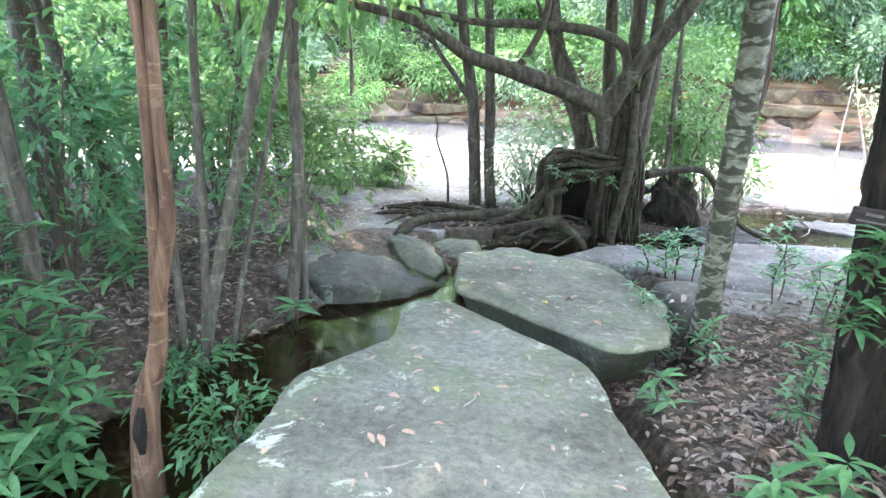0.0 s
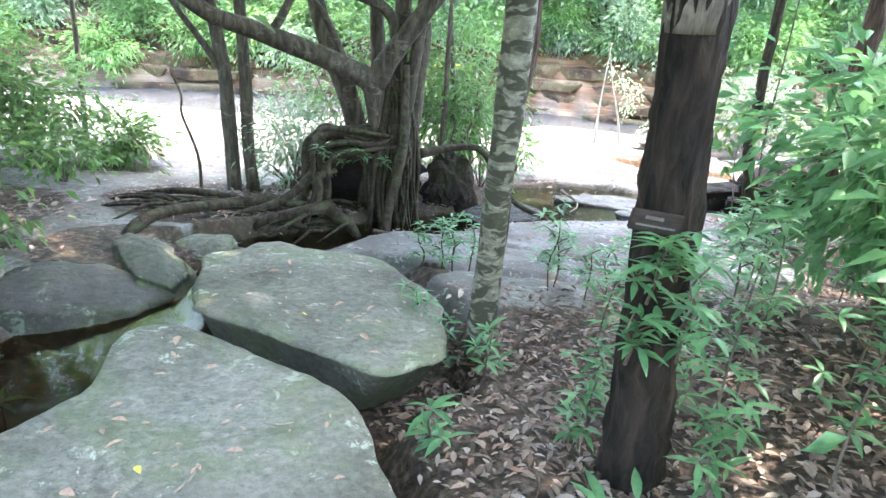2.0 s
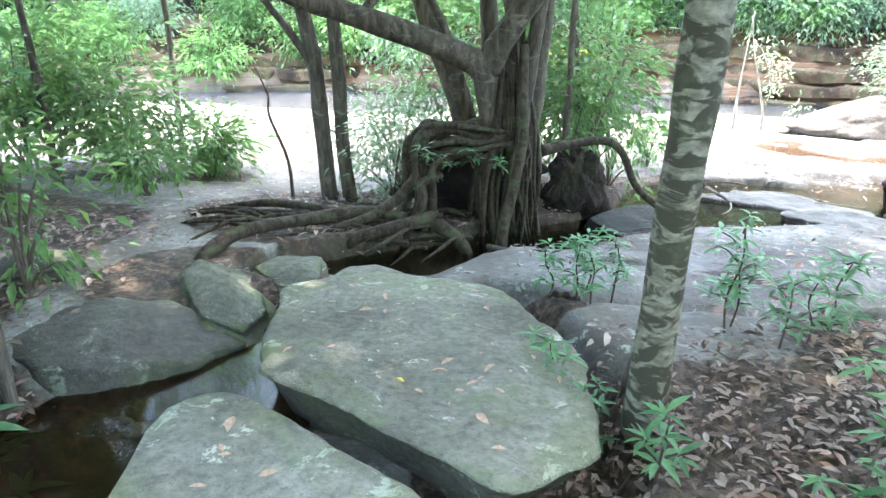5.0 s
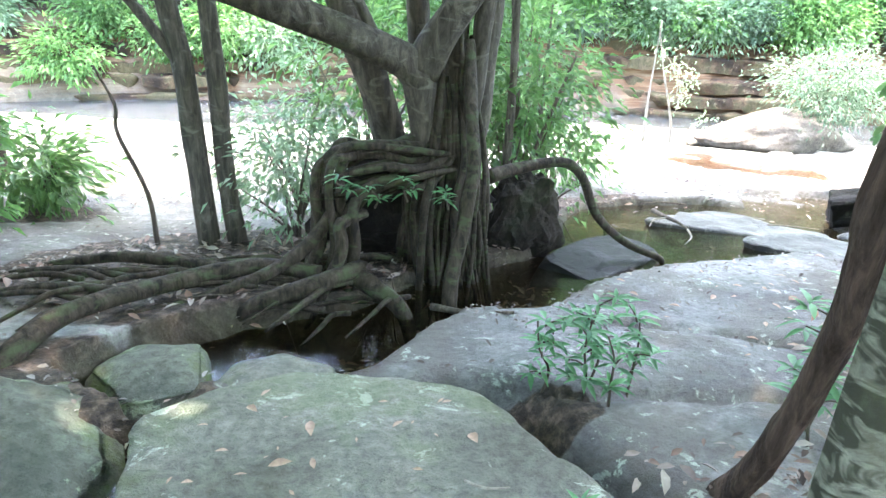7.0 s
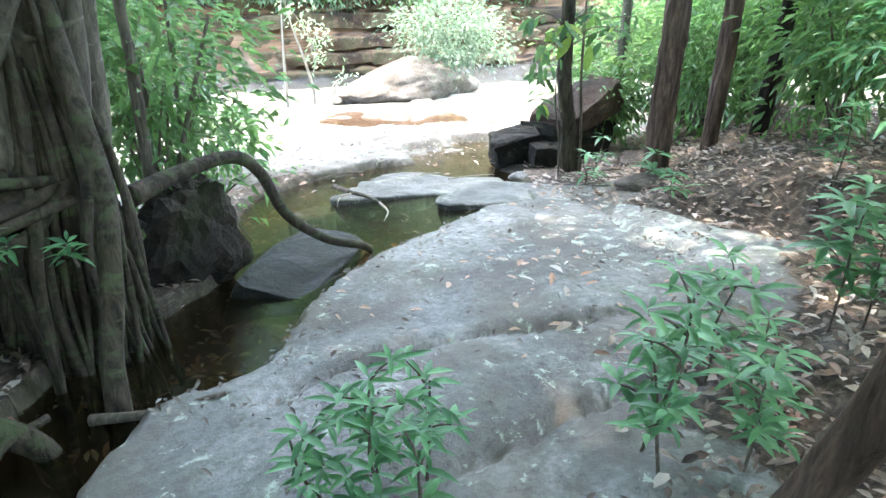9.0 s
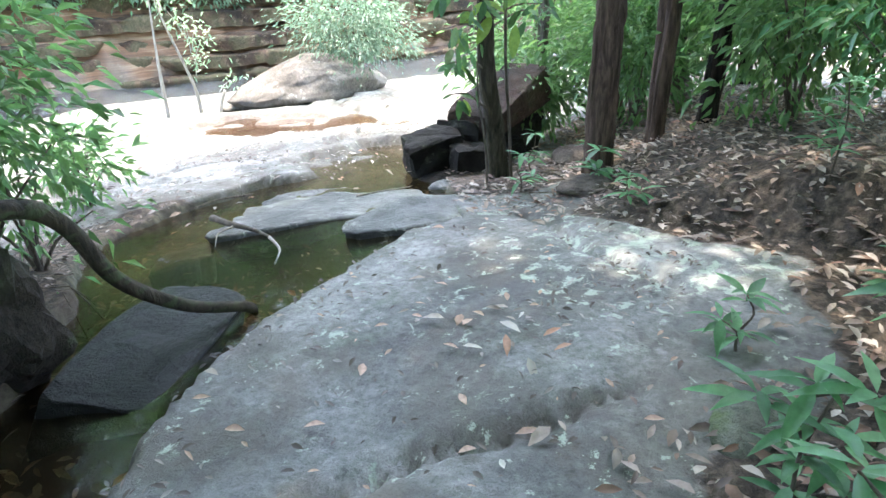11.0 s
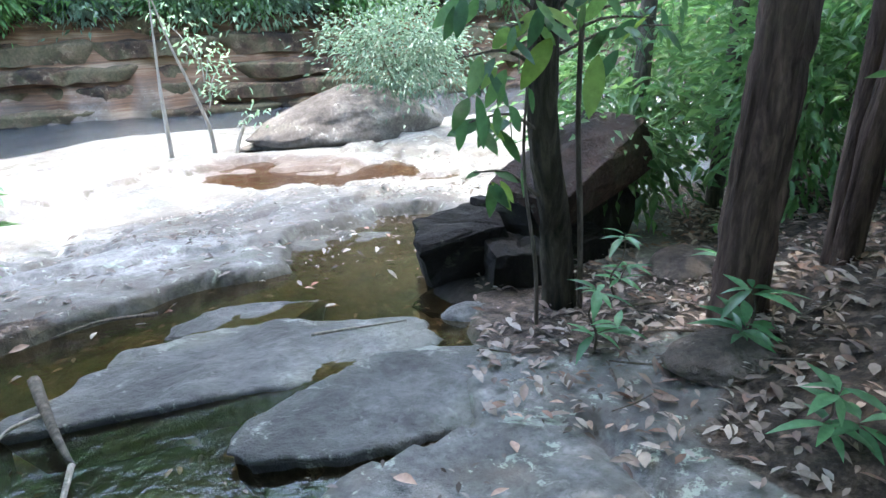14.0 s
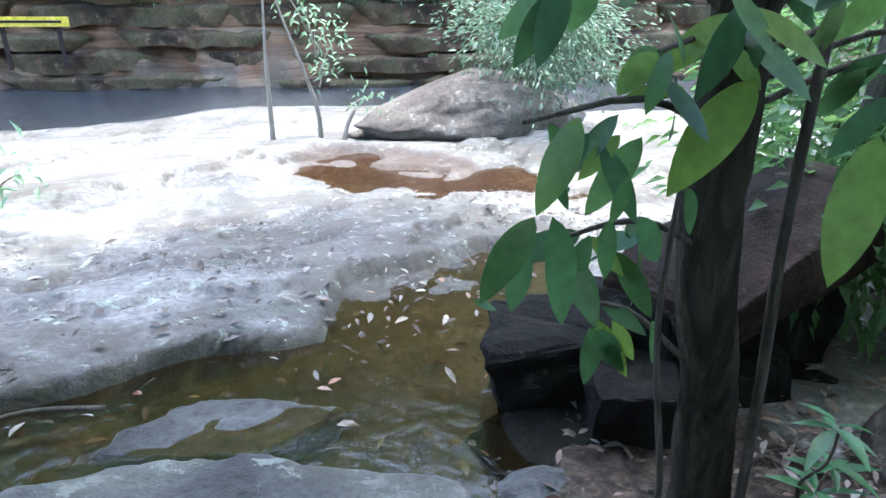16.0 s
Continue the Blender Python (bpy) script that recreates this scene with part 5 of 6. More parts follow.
# plants along the walk: x, y, height, tiers, leaf
PLANTS = [(1.58, 4.35, 0.36, 5, 0.085), (1.66, 4.44, 0.32, 4, 0.085), (1.46, 4.45, 0.30, 4, 0.08), (1.62, 4.24, 0.26, 3, 0.085), (1.78, 4.36, 0.33, 4, 0.085), (2.12, 3.86, 0.52, 6, 0.09), (2.28, 3.70, 0.32, 4, 0.09), (2.2, 3.95, 0.36, 5, 0.10), (2.45, 3.75, 0.33, 4, 0.10), (2.75, 3.95, 0.4, 4, 0.13),
          (1.2, 3.6, 0.36, 5, 0.085), (1.24, 3.35, 0.3, 4, 0.08), (1.36, 3.0, 0.26, 3, 0.10), (0.92, 2.45, 0.18, 2, 0.12), (1.05, 1.7, 0.22, 3, 0.14), (1.3, 1.75, 0.3, 3, 0.14), (1.5, 2.35, 0.36, 4, 0.09), (1.62, 2.5, 0.7, 6, 0.075), (1.75, 2.25, 0.55, 5, 0.085), (1.75, 1.95, 0.4, 4, 0.10), (1.85, 2.1, 0.8, 6, 0.08),
          (1.95, 2.65, 0.7, 6, 0.08), (2.2, 2.35, 0.8, 6, 0.09), (2.5, 2.8, 0.7, 6, 0.10), (2.1, 1.8, 0.8, 6, 0.09), (2.9, 3.1, 0.75, 7, 0.11), (3.2, 3.3, 0.6, 6, 0.11), (2.6, 2.2, 0.9, 7, 0.11), (-0.87, 3.55, 0.26, 2, 0.17), (-0.72, 3.42, 0.14, 1, 0.17), (-1.5, 2.2, 0.5, 5, 0.17), (-1.75, 2.05, 0.7, 6, 0.18), (-1.6, 1.8, 0.55, 5, 0.19), (-1.95, 2.3, 0.8, 6, 0.17),
          (-1.35, 1.75, 0.35, 4, 0.14), (-1.2, 1.55, 0.3, 3, 0.15), (-1.65, 2.55, 0.55, 6, 0.13), (-1.9, 2.65, 0.75, 6, 0.13), (-1.55, 2.3, 0.6, 5, 0.14), (-2.1, 2.4, 0.85, 7, 0.13), (-1.75, 2.3, 0.7, 6, 0.14), (-2.2, 2.6, 0.7, 6, 0.15), (-1.7, 3.3, 0.5, 5, 0.15), (-1.25, 3.9, 0.6, 5, 0.14), (-1.9, 3.7, 0.6, 6, 0.15), (-2.4, 3.5, 0.8, 6, 0.15), (5.35, 5.75, 0.25, 2, 0.14), (5.6, 5.3, 0.22, 2, 0.17), (5.05, 4.95, 0.18, 2, 0.14), (5.9, 5.9, 0.3, 2, 0.13), (6.2, 5.5, 0.25, 2, 0.14), (3.55, 4.15, 0.2, 2, 0.13), (3.5, 3.6, 0.45, 4, 0.12),
          (4.1, 3.5, 0.5, 5, 0.12), (3.4, 3.7, 0.6, 6, 0.15), (4.9, 4.0, 0.45, 4, 0.12)]
for k, (x, y, h, tr, lf) in enumerate(PLANTS):
    whorl_plant(x, y, h, tr, lf, "green seedling with lance-shaped leaves in whorls", 200 + k, group="seedlings")
# leafy sprouts on the sign tree and on the fig's roots
for k, (x, y, z, h) in enumerate(((1.45, 2.07, 0.72, 0.2), (1.57, 2.05, 0.62, 0.25), (1.43, 2.09, 0.5, 0.2), (1.52, 2.05, 0.8, 0.15), (1.6, 2.06, 0.5, 0.2), (1.15, 5.72, 0.14, 0.1), (1.32, 5.72, 0.16, 0.12), (1.5, 5.6, 0.14, 0.1), (1.0, 5.7, 0.2, 0.12))):
    whorl_plant(x, y, h, 3 if z > 0.4 else 2, 0.10 if z > 0.4 else 0.08, "leafy green sprout growing on the bark", 300 + k, z=z, lean=(-0.05, -0.1), group="sprouts", name="sprout")

# low shrubs round the walk
SHRUBS = [(-1.05, 1.95, 0.26, 0.3, 26, 14, 0.055, LEAF_B, 0.06), (-1.3, 2.9, 0.25, 0.3, 24, 14, 0.06, LEAF_B, 0.06), (-1.4, 7.2, 0.6, 1.0, 60, 30, 0.09, LEAF_A, 0.14), (-0.7, 7.35, 0.35, 0.5, 34, 26, 0.09, LEAF_A, 0.1), (-2.1, 7.2, 0.7, 1.3, 70, 34, 0.09, LEAF_A, 0.15), (-1.0, 6.4, 0.3, 0.5, 26, 22, 0.08, LEAF_A, 0.1),
          (0.85, 6.6, 0.45, 0.75, 60, 16, 0.06, LEAF_C, 0.1), (0.95, 7.2, 0.5, 0.95, 60, 18, 0.06, LEAF_C, 0.12), (2.35, 6.75, 0.4, 1.2, 26, 16, 0.085, LEAF_A, 0.14), (2.65, 7.1, 0.5, 1.6, 56, 24, 0.085, LEAF_A, 0.16), (2.2, 7.4, 0.65, 2.1, 80, 26, 0.09, LEAF_A, 0.18), (3.0, 7.9, 0.55, 1.9, 50, 22, 0.09, LEAF_A, 0.16), (1.5, 7.3, 0.6, 1.8, 40, 20, 0.085, LEAF_A, 0.16), (3.0, 7.3, 0.35, 0.7, 18, 12, 0.08, LEAF_A, 0.12),
          (-1.5, 4.35, 0.45, 1.5, 36, 18, 0.085, LEAF_B, 0.16), (-2.1, 3.45, 0.5, 1.5, 36, 18, 0.09, LEAF_B, 0.16), (-1.75, 5.0, 0.5, 1.4, 36, 20, 0.085, LEAF_A, 0.16), (-1.05, 4.5, 0.35, 0.9, 24, 16, 0.08, LEAF_A, 0.13), (-2.7, 5.0, 0.6, 1.2, 50, 26, 0.1, LEAF_B, 0.15), (-3.2, 3.8, 0.7, 1.5, 60, 28, 0.11, LEAF_B, 0.16), (-3.4, 2.6, 0.7, 1.4, 60, 28, 0.12, LEAF_B, 0.16), (-2.5, 1.9, 0.5, 1.0, 44, 26, 0.13, LEAF_B, 0.15), (-4.2, 5.4, 0.8, 1.8, 60, 30, 0.11, LEAF_A, 0.2), (-3.5, 7.4, 0.8, 1.6, 60, 30, 0.1, LEAF_A, 0.2), (-4.8, 7.0, 1.0, 3.2, 80, 30, 0.11, LEAF_A, 0.24),
          (3.2, 2.6, 0.6, 1.3, 60, 28, 0.11, LEAF_B, 0.15), (3.9, 3.0, 0.6, 1.4, 60, 28, 0.11, LEAF_B, 0.15), (4.6, 2.9, 0.6, 1.2, 40, 24, 0.09, LEAF_B, 0.15), (5.7, 3.6, 0.6, 1.2, 40, 24, 0.09, LEAF_B, 0.15), (6.6, 4.3, 0.6, 1.4, 60, 28, 0.11, LEAF_A, 0.16), (7.4, 5.6, 0.5, 1.2, 50, 28, 0.1, LEAF_A, 0.15), (7.2, 6.5, 0.4, 1.0, 50, 24, 0.1, LEAF_A, 0.13), (8.0, 6.9, 0.6, 1.5, 60, 28, 0.1, LEAF_A, 0.16),
          (8.6, 5.9, 0.8, 1.8, 70, 30, 0.1, LEAF_A, 0.18), (9.6, 6.6, 0.9, 2.2, 80, 30, 0.1, LEAF_A, 0.2), (7.8, 4.6, 0.8, 1.8, 70, 30, 0.1, LEAF_A, 0.2), (9.5, 4.6, 1.0, 2.4, 70, 32, 0.12, LEAF_A, 0.24), (2.6, 1.3, 0.6, 1.4, 50, 28, 0.12, LEAF_B, 0.16), (3.6, 1.7, 0.8, 1.8, 60, 30, 0.12, LEAF_A, 0.2), (5.0, 2.4, 0.9, 2.0, 70, 30, 0.12, LEAF_A, 0.2), (6.5, 3.0, 0.9, 2.2, 70, 30, 0.12, LEAF_A, 0.22),
          (8.2, 3.2, 1.0, 2.6, 70, 32, 0.13, LEAF_A, 0.25), (10.8, 6.2, 1.2, 3.0, 80, 34, 0.12, LEAF_A, 0.28), (11.5, 7.6, 1.2, 3.0, 80, 34, 0.12, LEAF_A, 0.28), (13.0, 6.2, 1.6, 3.6, 80, 36, 0.14, LEAF_A, 0.32), (3.85, 8.25, 0.28, 0.5, 22, 12, 0.09, LEAF_A, 0.08)]
for k, (x, y, r, h, n, per, lf, mt, sp) in enumerate(SHRUBS):
    shrub("shrub", x, y, r, h, n, per, lf, mt, "leafy green undergrowth shrub" if mt is not LEAF_C else "pale-leaved twiggy shrub behind the fig roots", 400 + k, spread=sp, group="undergrowth")
shrub("shrub", -0.86, 2.25, 0.22, 0.24, 26, 14, 0.05, LEAF_B, "small fine-leaved plant at the water edge", 470, 6, z=-0.12, spread=0.05)
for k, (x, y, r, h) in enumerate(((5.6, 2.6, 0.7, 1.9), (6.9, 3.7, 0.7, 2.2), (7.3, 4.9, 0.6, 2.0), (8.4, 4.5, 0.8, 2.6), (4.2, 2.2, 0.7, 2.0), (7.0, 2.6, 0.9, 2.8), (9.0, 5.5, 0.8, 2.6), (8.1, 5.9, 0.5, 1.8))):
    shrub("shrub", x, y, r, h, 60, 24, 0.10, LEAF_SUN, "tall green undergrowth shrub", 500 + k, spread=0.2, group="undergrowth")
# the bush that grows from the long boulder
shrub("shrub", 9.75, 10.62, 1.0, 1.5, 150, 38, 0.07, LEAF_E, "airy bluish green bush hanging over the long boulder", 480, 10, z=-1.05, spread=0.16)


# ---- far bank woods ----
def far_woods():
    g = random.Random(9)
    n = 0
    x = -13.0
    while x < 19:
        base = float(np.interp(x, FAR_X, FAR_Y))
        for row, (off, r, h) in enumerate(((0.7, 0.9, 1.2), (2.4, 1.4, 2.6), (4.8, 2.0, 3.6), (8.0, 2.6, 4.6))):
            if row > 1 and n % 2:
                continue
            xx, yy = x + g.uniform(-0.5, 0.5), base + off + g.uniform(-0.35, 0.35)
            hh = h * g.uniform(0.8, 1.2)
            if row == 0 and x > 3.5:
                yy, r = yy + 0.75, 0.75
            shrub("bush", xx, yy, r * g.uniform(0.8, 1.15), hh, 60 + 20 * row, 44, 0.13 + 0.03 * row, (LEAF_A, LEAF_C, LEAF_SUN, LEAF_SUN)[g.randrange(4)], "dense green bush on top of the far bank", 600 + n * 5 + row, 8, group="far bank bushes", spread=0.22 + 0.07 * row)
        n += 1
        x += 1.15
    for k in range(16):
        x = 1.0 + k * 0.95 + g.uniform(-0.3, 0.3)
        y = float(np.interp(x, FAR_X, FAR_Y)) + g.uniform(0.9, 1.15)
        shrub("bush", x, y, g.uniform(0.4, 0.65), g.uniform(0.7, 1.1), 44, 34, 0.11, (LEAF_A, LEAF_SUN, LEAF_E)[k % 3], "green bush hanging over the cliff edge", 1200 + k, 6, z=0.02, group="far bank bushes", spread=0.17)
    for k in range(16):
        x = -12 + k * 2.0 + g.uniform(-0.6, 0.6)
        y = float(np.interp(x, FAR_X, FAR_Y)) + g.uniform(1.4, 4.0)
        simple_tree("tree", x, y, g.uniform(-0.5, 0.5), g.uniform(-0.3, 0.3), g.uniform(4.5, 7.5) if x < 5 else g.uniform(3.2, 4.2), g.uniform(0.07, 0.15), BARK_GREY, "grey tree on the far bank", (2.2, 2.0, 2.0), 0.16, (LEAF_SUN, LEAF_C)[k % 2], 900 + k, 0.12, 70, 34, "far bank trees", spread=0.35)


far_woods()


# unseen bushes added to close the place behind the start and cut the frontal light
for k in range(13):
    x = -9.0 + 1.55 * k
    shrub("bush", x, -3.6 - 0.9 * (k % 3) + 0.05 * abs(x - 1) ** 1.6, 1.5, 4.6 + 0.5 * (k % 4), 64, 34, 0.24, LEAF_A, "unseen tall bush added behind the path to block light", 1300 + k, 8, group="forest edge", spread=0.45)


# ---- the large-leaved tree beside the tipped rock ----
def broadleaf_tree():
    z0 = land_at(5.72, 6.1) - 0.05
    at = np.array((5.72, 6.1, z0))
    t = thing("tree", at, "dark tree with large glossy drooping leaves", "tree")
    tube("trunk", [np.array(p) - at for p in ((5.73, 6.1, z0), (5.69, 6.1, -0.5), (5.64, 6.1, -0.28), (5.55, 6.1, 0.0), (5.51, 6.1, 0.22), (5.50, 6.1, 0.55), (5.5, 6.12, 1.2), (5.6, 6.2, 2.8), (6.1, 6.8, 5.0), (6.9, 7.7, 7.3))], (0.082, 0.068, 0.064, 0.06, 0.056, 0.053, 0.05, 0.045, 0.035, 0.02), BARK_TAN, t, seg=36, n=16, furrow=0.10)
    tube("stem", [np.array(p) - at for p in ((5.74, 6.0, z0), (5.68, 6.0, -0.3), (5.6, 6.0, 0.2), (5.62, 6.02, 0.8), (5.7, 6.1, 1.8))], (0.013, 0.012, 0.011, 0.009, 0.006), TWIG, t, seg=7)
    tube("stem", [np.array(p) - at for p in ((5.45, 6.05, -0.72), (5.42, 6.05, -0.4), (5.36, 6.08, 0.0), (5.4, 6.1, 0.4))], (0.009, 0.008, 0.006, 0.004), TWIG, t, seg=6)
    g = np.random.default_rng(77)
    placed = [((5.34, 5.98, 0.46), (5.18, 5.98, 0.34)), ((5.32, 5.8, 0.42), (5.25, 5.78, 0.25)), ((4.98, 6.02, 0.32), (5.02, 6.0, 0.16)), ((4.98, 6.05, 0.31), (4.87, 6.02, 0.25)), ((5.18, 6.08, 0.25), (5.15, 6.06, 0.17)), ((5.22, 6.06, 0.25), (5.3, 6.05, 0.15)), ((5.05, 6.08, 0.34), (5.04, 6.05, 0.31)), ((5.13, 6.0, 0.56), (5.2, 6.0, 0.5)), ((5.24, 6.0, 0.31), (5.3, 6.0, 0.22)), ((5.17, 6.05, 0.33), (5.15, 6.05, 0.26)), ((5.37, 6.1, -0.01), (5.43, 6.1, -0.13)), ((4.88, 6.05, 0.22), (4.9, 6.03, 0.21)), ((5.08, 6.08, 0.32), (5.03, 6.08, 0.32)), ((5.29, 6.1, 0.18), (5.33, 6.1, 0.04)), ((5.16, 6.1, 0.22), (5.11, 6.1, 0.13)), ((5.02, 6.1, 0.24), (5.0, 6.1, 0.14))]
    tips = [(5.0, 6.1, 0.42), (5.12, 6.15, 0.2), (5.2, 6.05, 0.5), (5.3, 6.0, 0.56), (5.85, 5.85, 0.5), (6.05, 5.85, 0.46), (6.3, 5.9, 0.55), (5.6, 5.9, 0.62), (5.75, 6.2, 0.62), (6.15, 6.2, 0.62), (5.2, 6.25, 0.62), (5.35, 6.3, -0.05)]
    for k, q in enumerate(tips):
        q = np.array(q)
        a = np.array((5.51, 6.1, min(q[2] - 0.1, 0.5)))
        tube("branch", [a - at, (a + q) / 2 + np.array([0, 0, 0.05]) - at, q - at], (0.008, 0.006, 0.003), TWIG, t, seg=6, n=4)
        for j in range(7):
            u, w = g.uniform(0.55, 1.02), g.uniform(0, 6.28)
            b = a + (q - a) * u + g.normal(size=3) * 0.015
            d = unit(np.array([math.cos(w), math.sin(w), g.uniform(-1.6, -0.1)]))
            placed.append((b, b + d * g.uniform(0.08, 0.15)))
    for b, e in placed:
        b, e = np.array(b), np.array(e)
        ln = float(np.linalg.norm(e - b))
        v, f = leaf_arrays([b - at], [e - b], [(-0.45 + 0.3 * g.normal(), -0.7 + 0.3 * g.normal(), 0.75)], [ln * 1.08], [ln * 0.36], 8, 0.14, 0.04)
        tri_obj("leaf", v, f, LEAF_D, t)
    # unseen high crown, set by the sun's angle to shade the stream and near bed
    crown("crown", (7.1, 7.95, 7.4), (2.4, 2.2, 0.9), 135, 80, 0.3, 0.2, LEAF_A, t, 78)


broadleaf_tree()


# bare saplings with pale leaves on the river bed
def bed_sapling(x, y, path, tips, seed):
    z0 = land_at(x, y) - 0.03
    t = thing("sapling", (x, y, z0), "thin bare sapling with a few pale leaves on the river bed", "sapling", "bed saplings")
    tube("stem", path, [0.03 * (1 - 0.2 * i) for i in range(len(path))], DEADWOOD, t, seg=7)
    g = np.random.default_rng(seed)
    P, D, L, many = [], [], [], []
    for q in tips:
        q = np.array(q)
        many.append(([(q[0] * 0.2, q[1] * 0.2, q[2] * 0.75), q * np.array([0.6, 0.6, 0.92]), q], (0.009, 0.006, 0.003)))
        for j in range(26):
            P.append(q + g.normal(size=3) * 0.10)
            D.append(g.normal(size=3) + np.array([0, 0, -0.3]))
            L.append(g.uniform(0.06, 0.12))
    tubes("branch", many, DEADWOOD, t, seg=5)
    if P:
        L = np.array(L)
        v, f = leaf_arrays(P, D, np.array([0, 0, 1.0]) + g.normal(size=(len(L), 3)) * 0.3, L, L * 0.35)
        tri_obj("leaves", v, f, LEAF_C, t)


bed_sapling(7.02, 11.6, [(0, 0, 0), (0.0, 0, 0.4), (0.0, 0, 0.75), (0.02, 0, 1.2), (0.06, 0, 1.9)], [], 1)
bed_sapling(7.55, 11.6, [(0, 0, 0), (-0.02, 0, 0.35), (-0.16, 0, 0.8), (-0.34, 0, 1.3), (-0.5, 0, 1.9)], [(0.1, 0, 0.75), (0.25, 0.1, 0.95), (0.0, 0, 1.15), (-0.1, 0, 1.35), (0.15, 0, 1.2), (-0.3, 0.1, 1.5)], 2)
bed_sapling(7.7, 11.4, [(0, 0, 0), (0.06, 0, 0.2), (0.15, 0, 0.35)], [(0.25, 0, 0.45)], 3)

bed_sapling(4.5, 9.7, [(0, 0, 0), (0.0, 0, 0.15), (0.03, 0, 0.3), (0.08, 0, 0.5)], [(0.2, 0.0, 0.4)], 4)
# sticks and dead branches
def stick(pts, r, label, mat=DEADWOOD):
    b = np.array(pts[0])
    ob = tube("stick", [np.array(p) - b for p in pts], [r * (1 - 0.6 * i / (len(pts) - 1)) for i in range(len(pts))], mat, None, seg=7, n=5)
    ob.location = pts[0]
    return tagged(ob, label, "stick")


stick([(0.05, 6.45, -0.25), (0.04, 6.45, 0.05), (-0.06, 6.42, 0.4), (-0.05, 6.4, 0.55), (-0.12, 6.4, 0.75)], 0.016, "crooked dark dead stick standing in the river bed", TWIG)
zs = lambda x, y, d=0.0: land_at(x, y) + d
wz = lambda x, y, d: pz(x, y) - 0.05 + d
stick([(3.98, 7.18, wz(3.98, 7.18, 0.08)), (3.93, 6.98, wz(3.93, 6.98, 0.08)), (3.87, 6.72, wz(3.87, 6.72, 0.09)), (3.84, 6.55, wz(3.84, 6.55, 0.07))], 0.022, "grey dead branch lying across the pool", BARK_GREY)
stick([(3.84, 6.55, wz(3.84, 6.55, 0.07)), (3.72, 6.36, wz(3.72, 6.36, 0.06)), (3.6, 6.28, wz(3.6, 6.28, 0.03))], 0.010, "thin pale dead twig lying in the pool")
stick([(3.91, 6.9, wz(3.91, 6.9, 0.08)), (3.8, 6.92, wz(3.8, 6.92, 0.06)), (3.7, 6.84, wz(3.7, 6.84, 0.02))], 0.008, "thin forked twig lying in the pool")
stick([(4.6, 7.5, wz(4.6, 7.5, 0.06)), (4.4, 7.62, wz(4.4, 7.62, 0.06)), (4.2, 7.65, wz(4.2, 7.65, 0.04))], 0.010, "dark twig caught under the rock edge", TWIG)
stick([(4.85, 6.75, pz(4.85, 6.75) + 0.0), (5.0, 6.6, pz(5, 6.6) + 0.02), (5.15, 6.5, pz(5.15, 6.5) + 0.02)], 0.008, "thin pale twig in the stream")
stick([(1.36, 5.42, -0.33), (1.5, 5.27, -0.31), (1.67, 5.12, land_at(1.67, 5.12) + 0.015)], 0.02, "dark root lying on the flat rock", TWIG)
for x, y, a, ln in ((0.08, 2.2, 0.9, 0.14), (0.35, 2.55, -0.4, 0.1), (-0.2, 1.75, 0.3, 0.12), (0.3, 1.6, 1.3, 0.12), (0.5, 3.75, 0.2, 0.16), (0.95, 3.9, -0.7, 0.12)):
    dz = 0.06 if y > 3.4 else 0.022
    stick([(x, y, pz(x, y) + dz), (x + ln * 0.5 * math.cos(a), y + ln * 0.5 * math.sin(a), pz(x, y) + dz - 0.003), (x + ln * math.cos(a + 0.2), y + ln * math.sin(a + 0.2), pz(x + ln * math.cos(a), y + ln * math.sin(a)) + dz)], 0.005, "short dry twig lying on the slab")
stick([(1.45, 3.45, -0.1), (1.46, 3.42, 0.05), (1.47, 3.42, 0.12)], 0.018, "short black stub in the ground", TWIG)


# stems and branches standing behind the fig
for k, (x, y, dx, h, r) in enumerate(((2.25, 6.6, 0.05, 1.9, 0.035), (2.5, 6.95, -0.1, 2.0, 0.03), (2.1, 7.2, 0.15, 2.2, 0.028), (2.8, 7.25, 0.1, 1.6, 0.016), (2.4, 6.75, 0.45, 1.2, 0.018))):
    z = land_at(x, y)
    ob = tube("stem", [(0, 0, -0.05), (dx * 0.2 + 0.03, 0.02, h * 0.35), (dx * 0.6, 0, h * 0.7), (dx, 0.05, h)], (r, r * 0.9, r * 0.75, r * 0.5), TWIG, None, seg=8, n=6, rough=0.15)
    ob.location = (x, y, z)
    tagged(ob, "thin dark bare stem behind the fig tree", "stem", "stems behind the fig")


def twig_scatter(name, count, boxes, label, seed):
    """Short dead twigs lying about, too many to count."""
    g = np.random.default_rng(seed)
    many = []
    for k in range(count):
        x0, x1, y0, y1 = boxes[k % len(boxes)]
        x, y, a, ln = g.uniform(x0, x1), g.uniform(y0, y1), g.uniform(0, 6.28), g.uniform(0.06, 0.3)
        pts = []
        for u in (-0.5, 0.0, 0.5):
            px, py = x + math.cos(a + 0.3 * u) * ln * u, y + math.sin(a + 0.3 * u) * ln * u
            pts.append((px, py, land_at(px, py) + 0.018 + g.uniform(0, 0.012)))
        r = g.uniform(0.002, 0.006)
        many.append((pts, (r, r, r * 0.5)))
    ob = tubes(name, many, TWIG, seg=4, n=2)
    return tagged(ob, label, "twigs", kind="stuff")


twig_scatter("twigs", 330, [(0.9, 2.2, 1.4, 3.6), (-2.4, -0.9, 3.2, 5.2), (-0.3, 1.3, 5.5, 6.3), (5.0, 6.6, 4.4, 6.1), (1.7, 3.0, 6.4, 7.4)], "thin dead twigs scattered over the ground", 5)

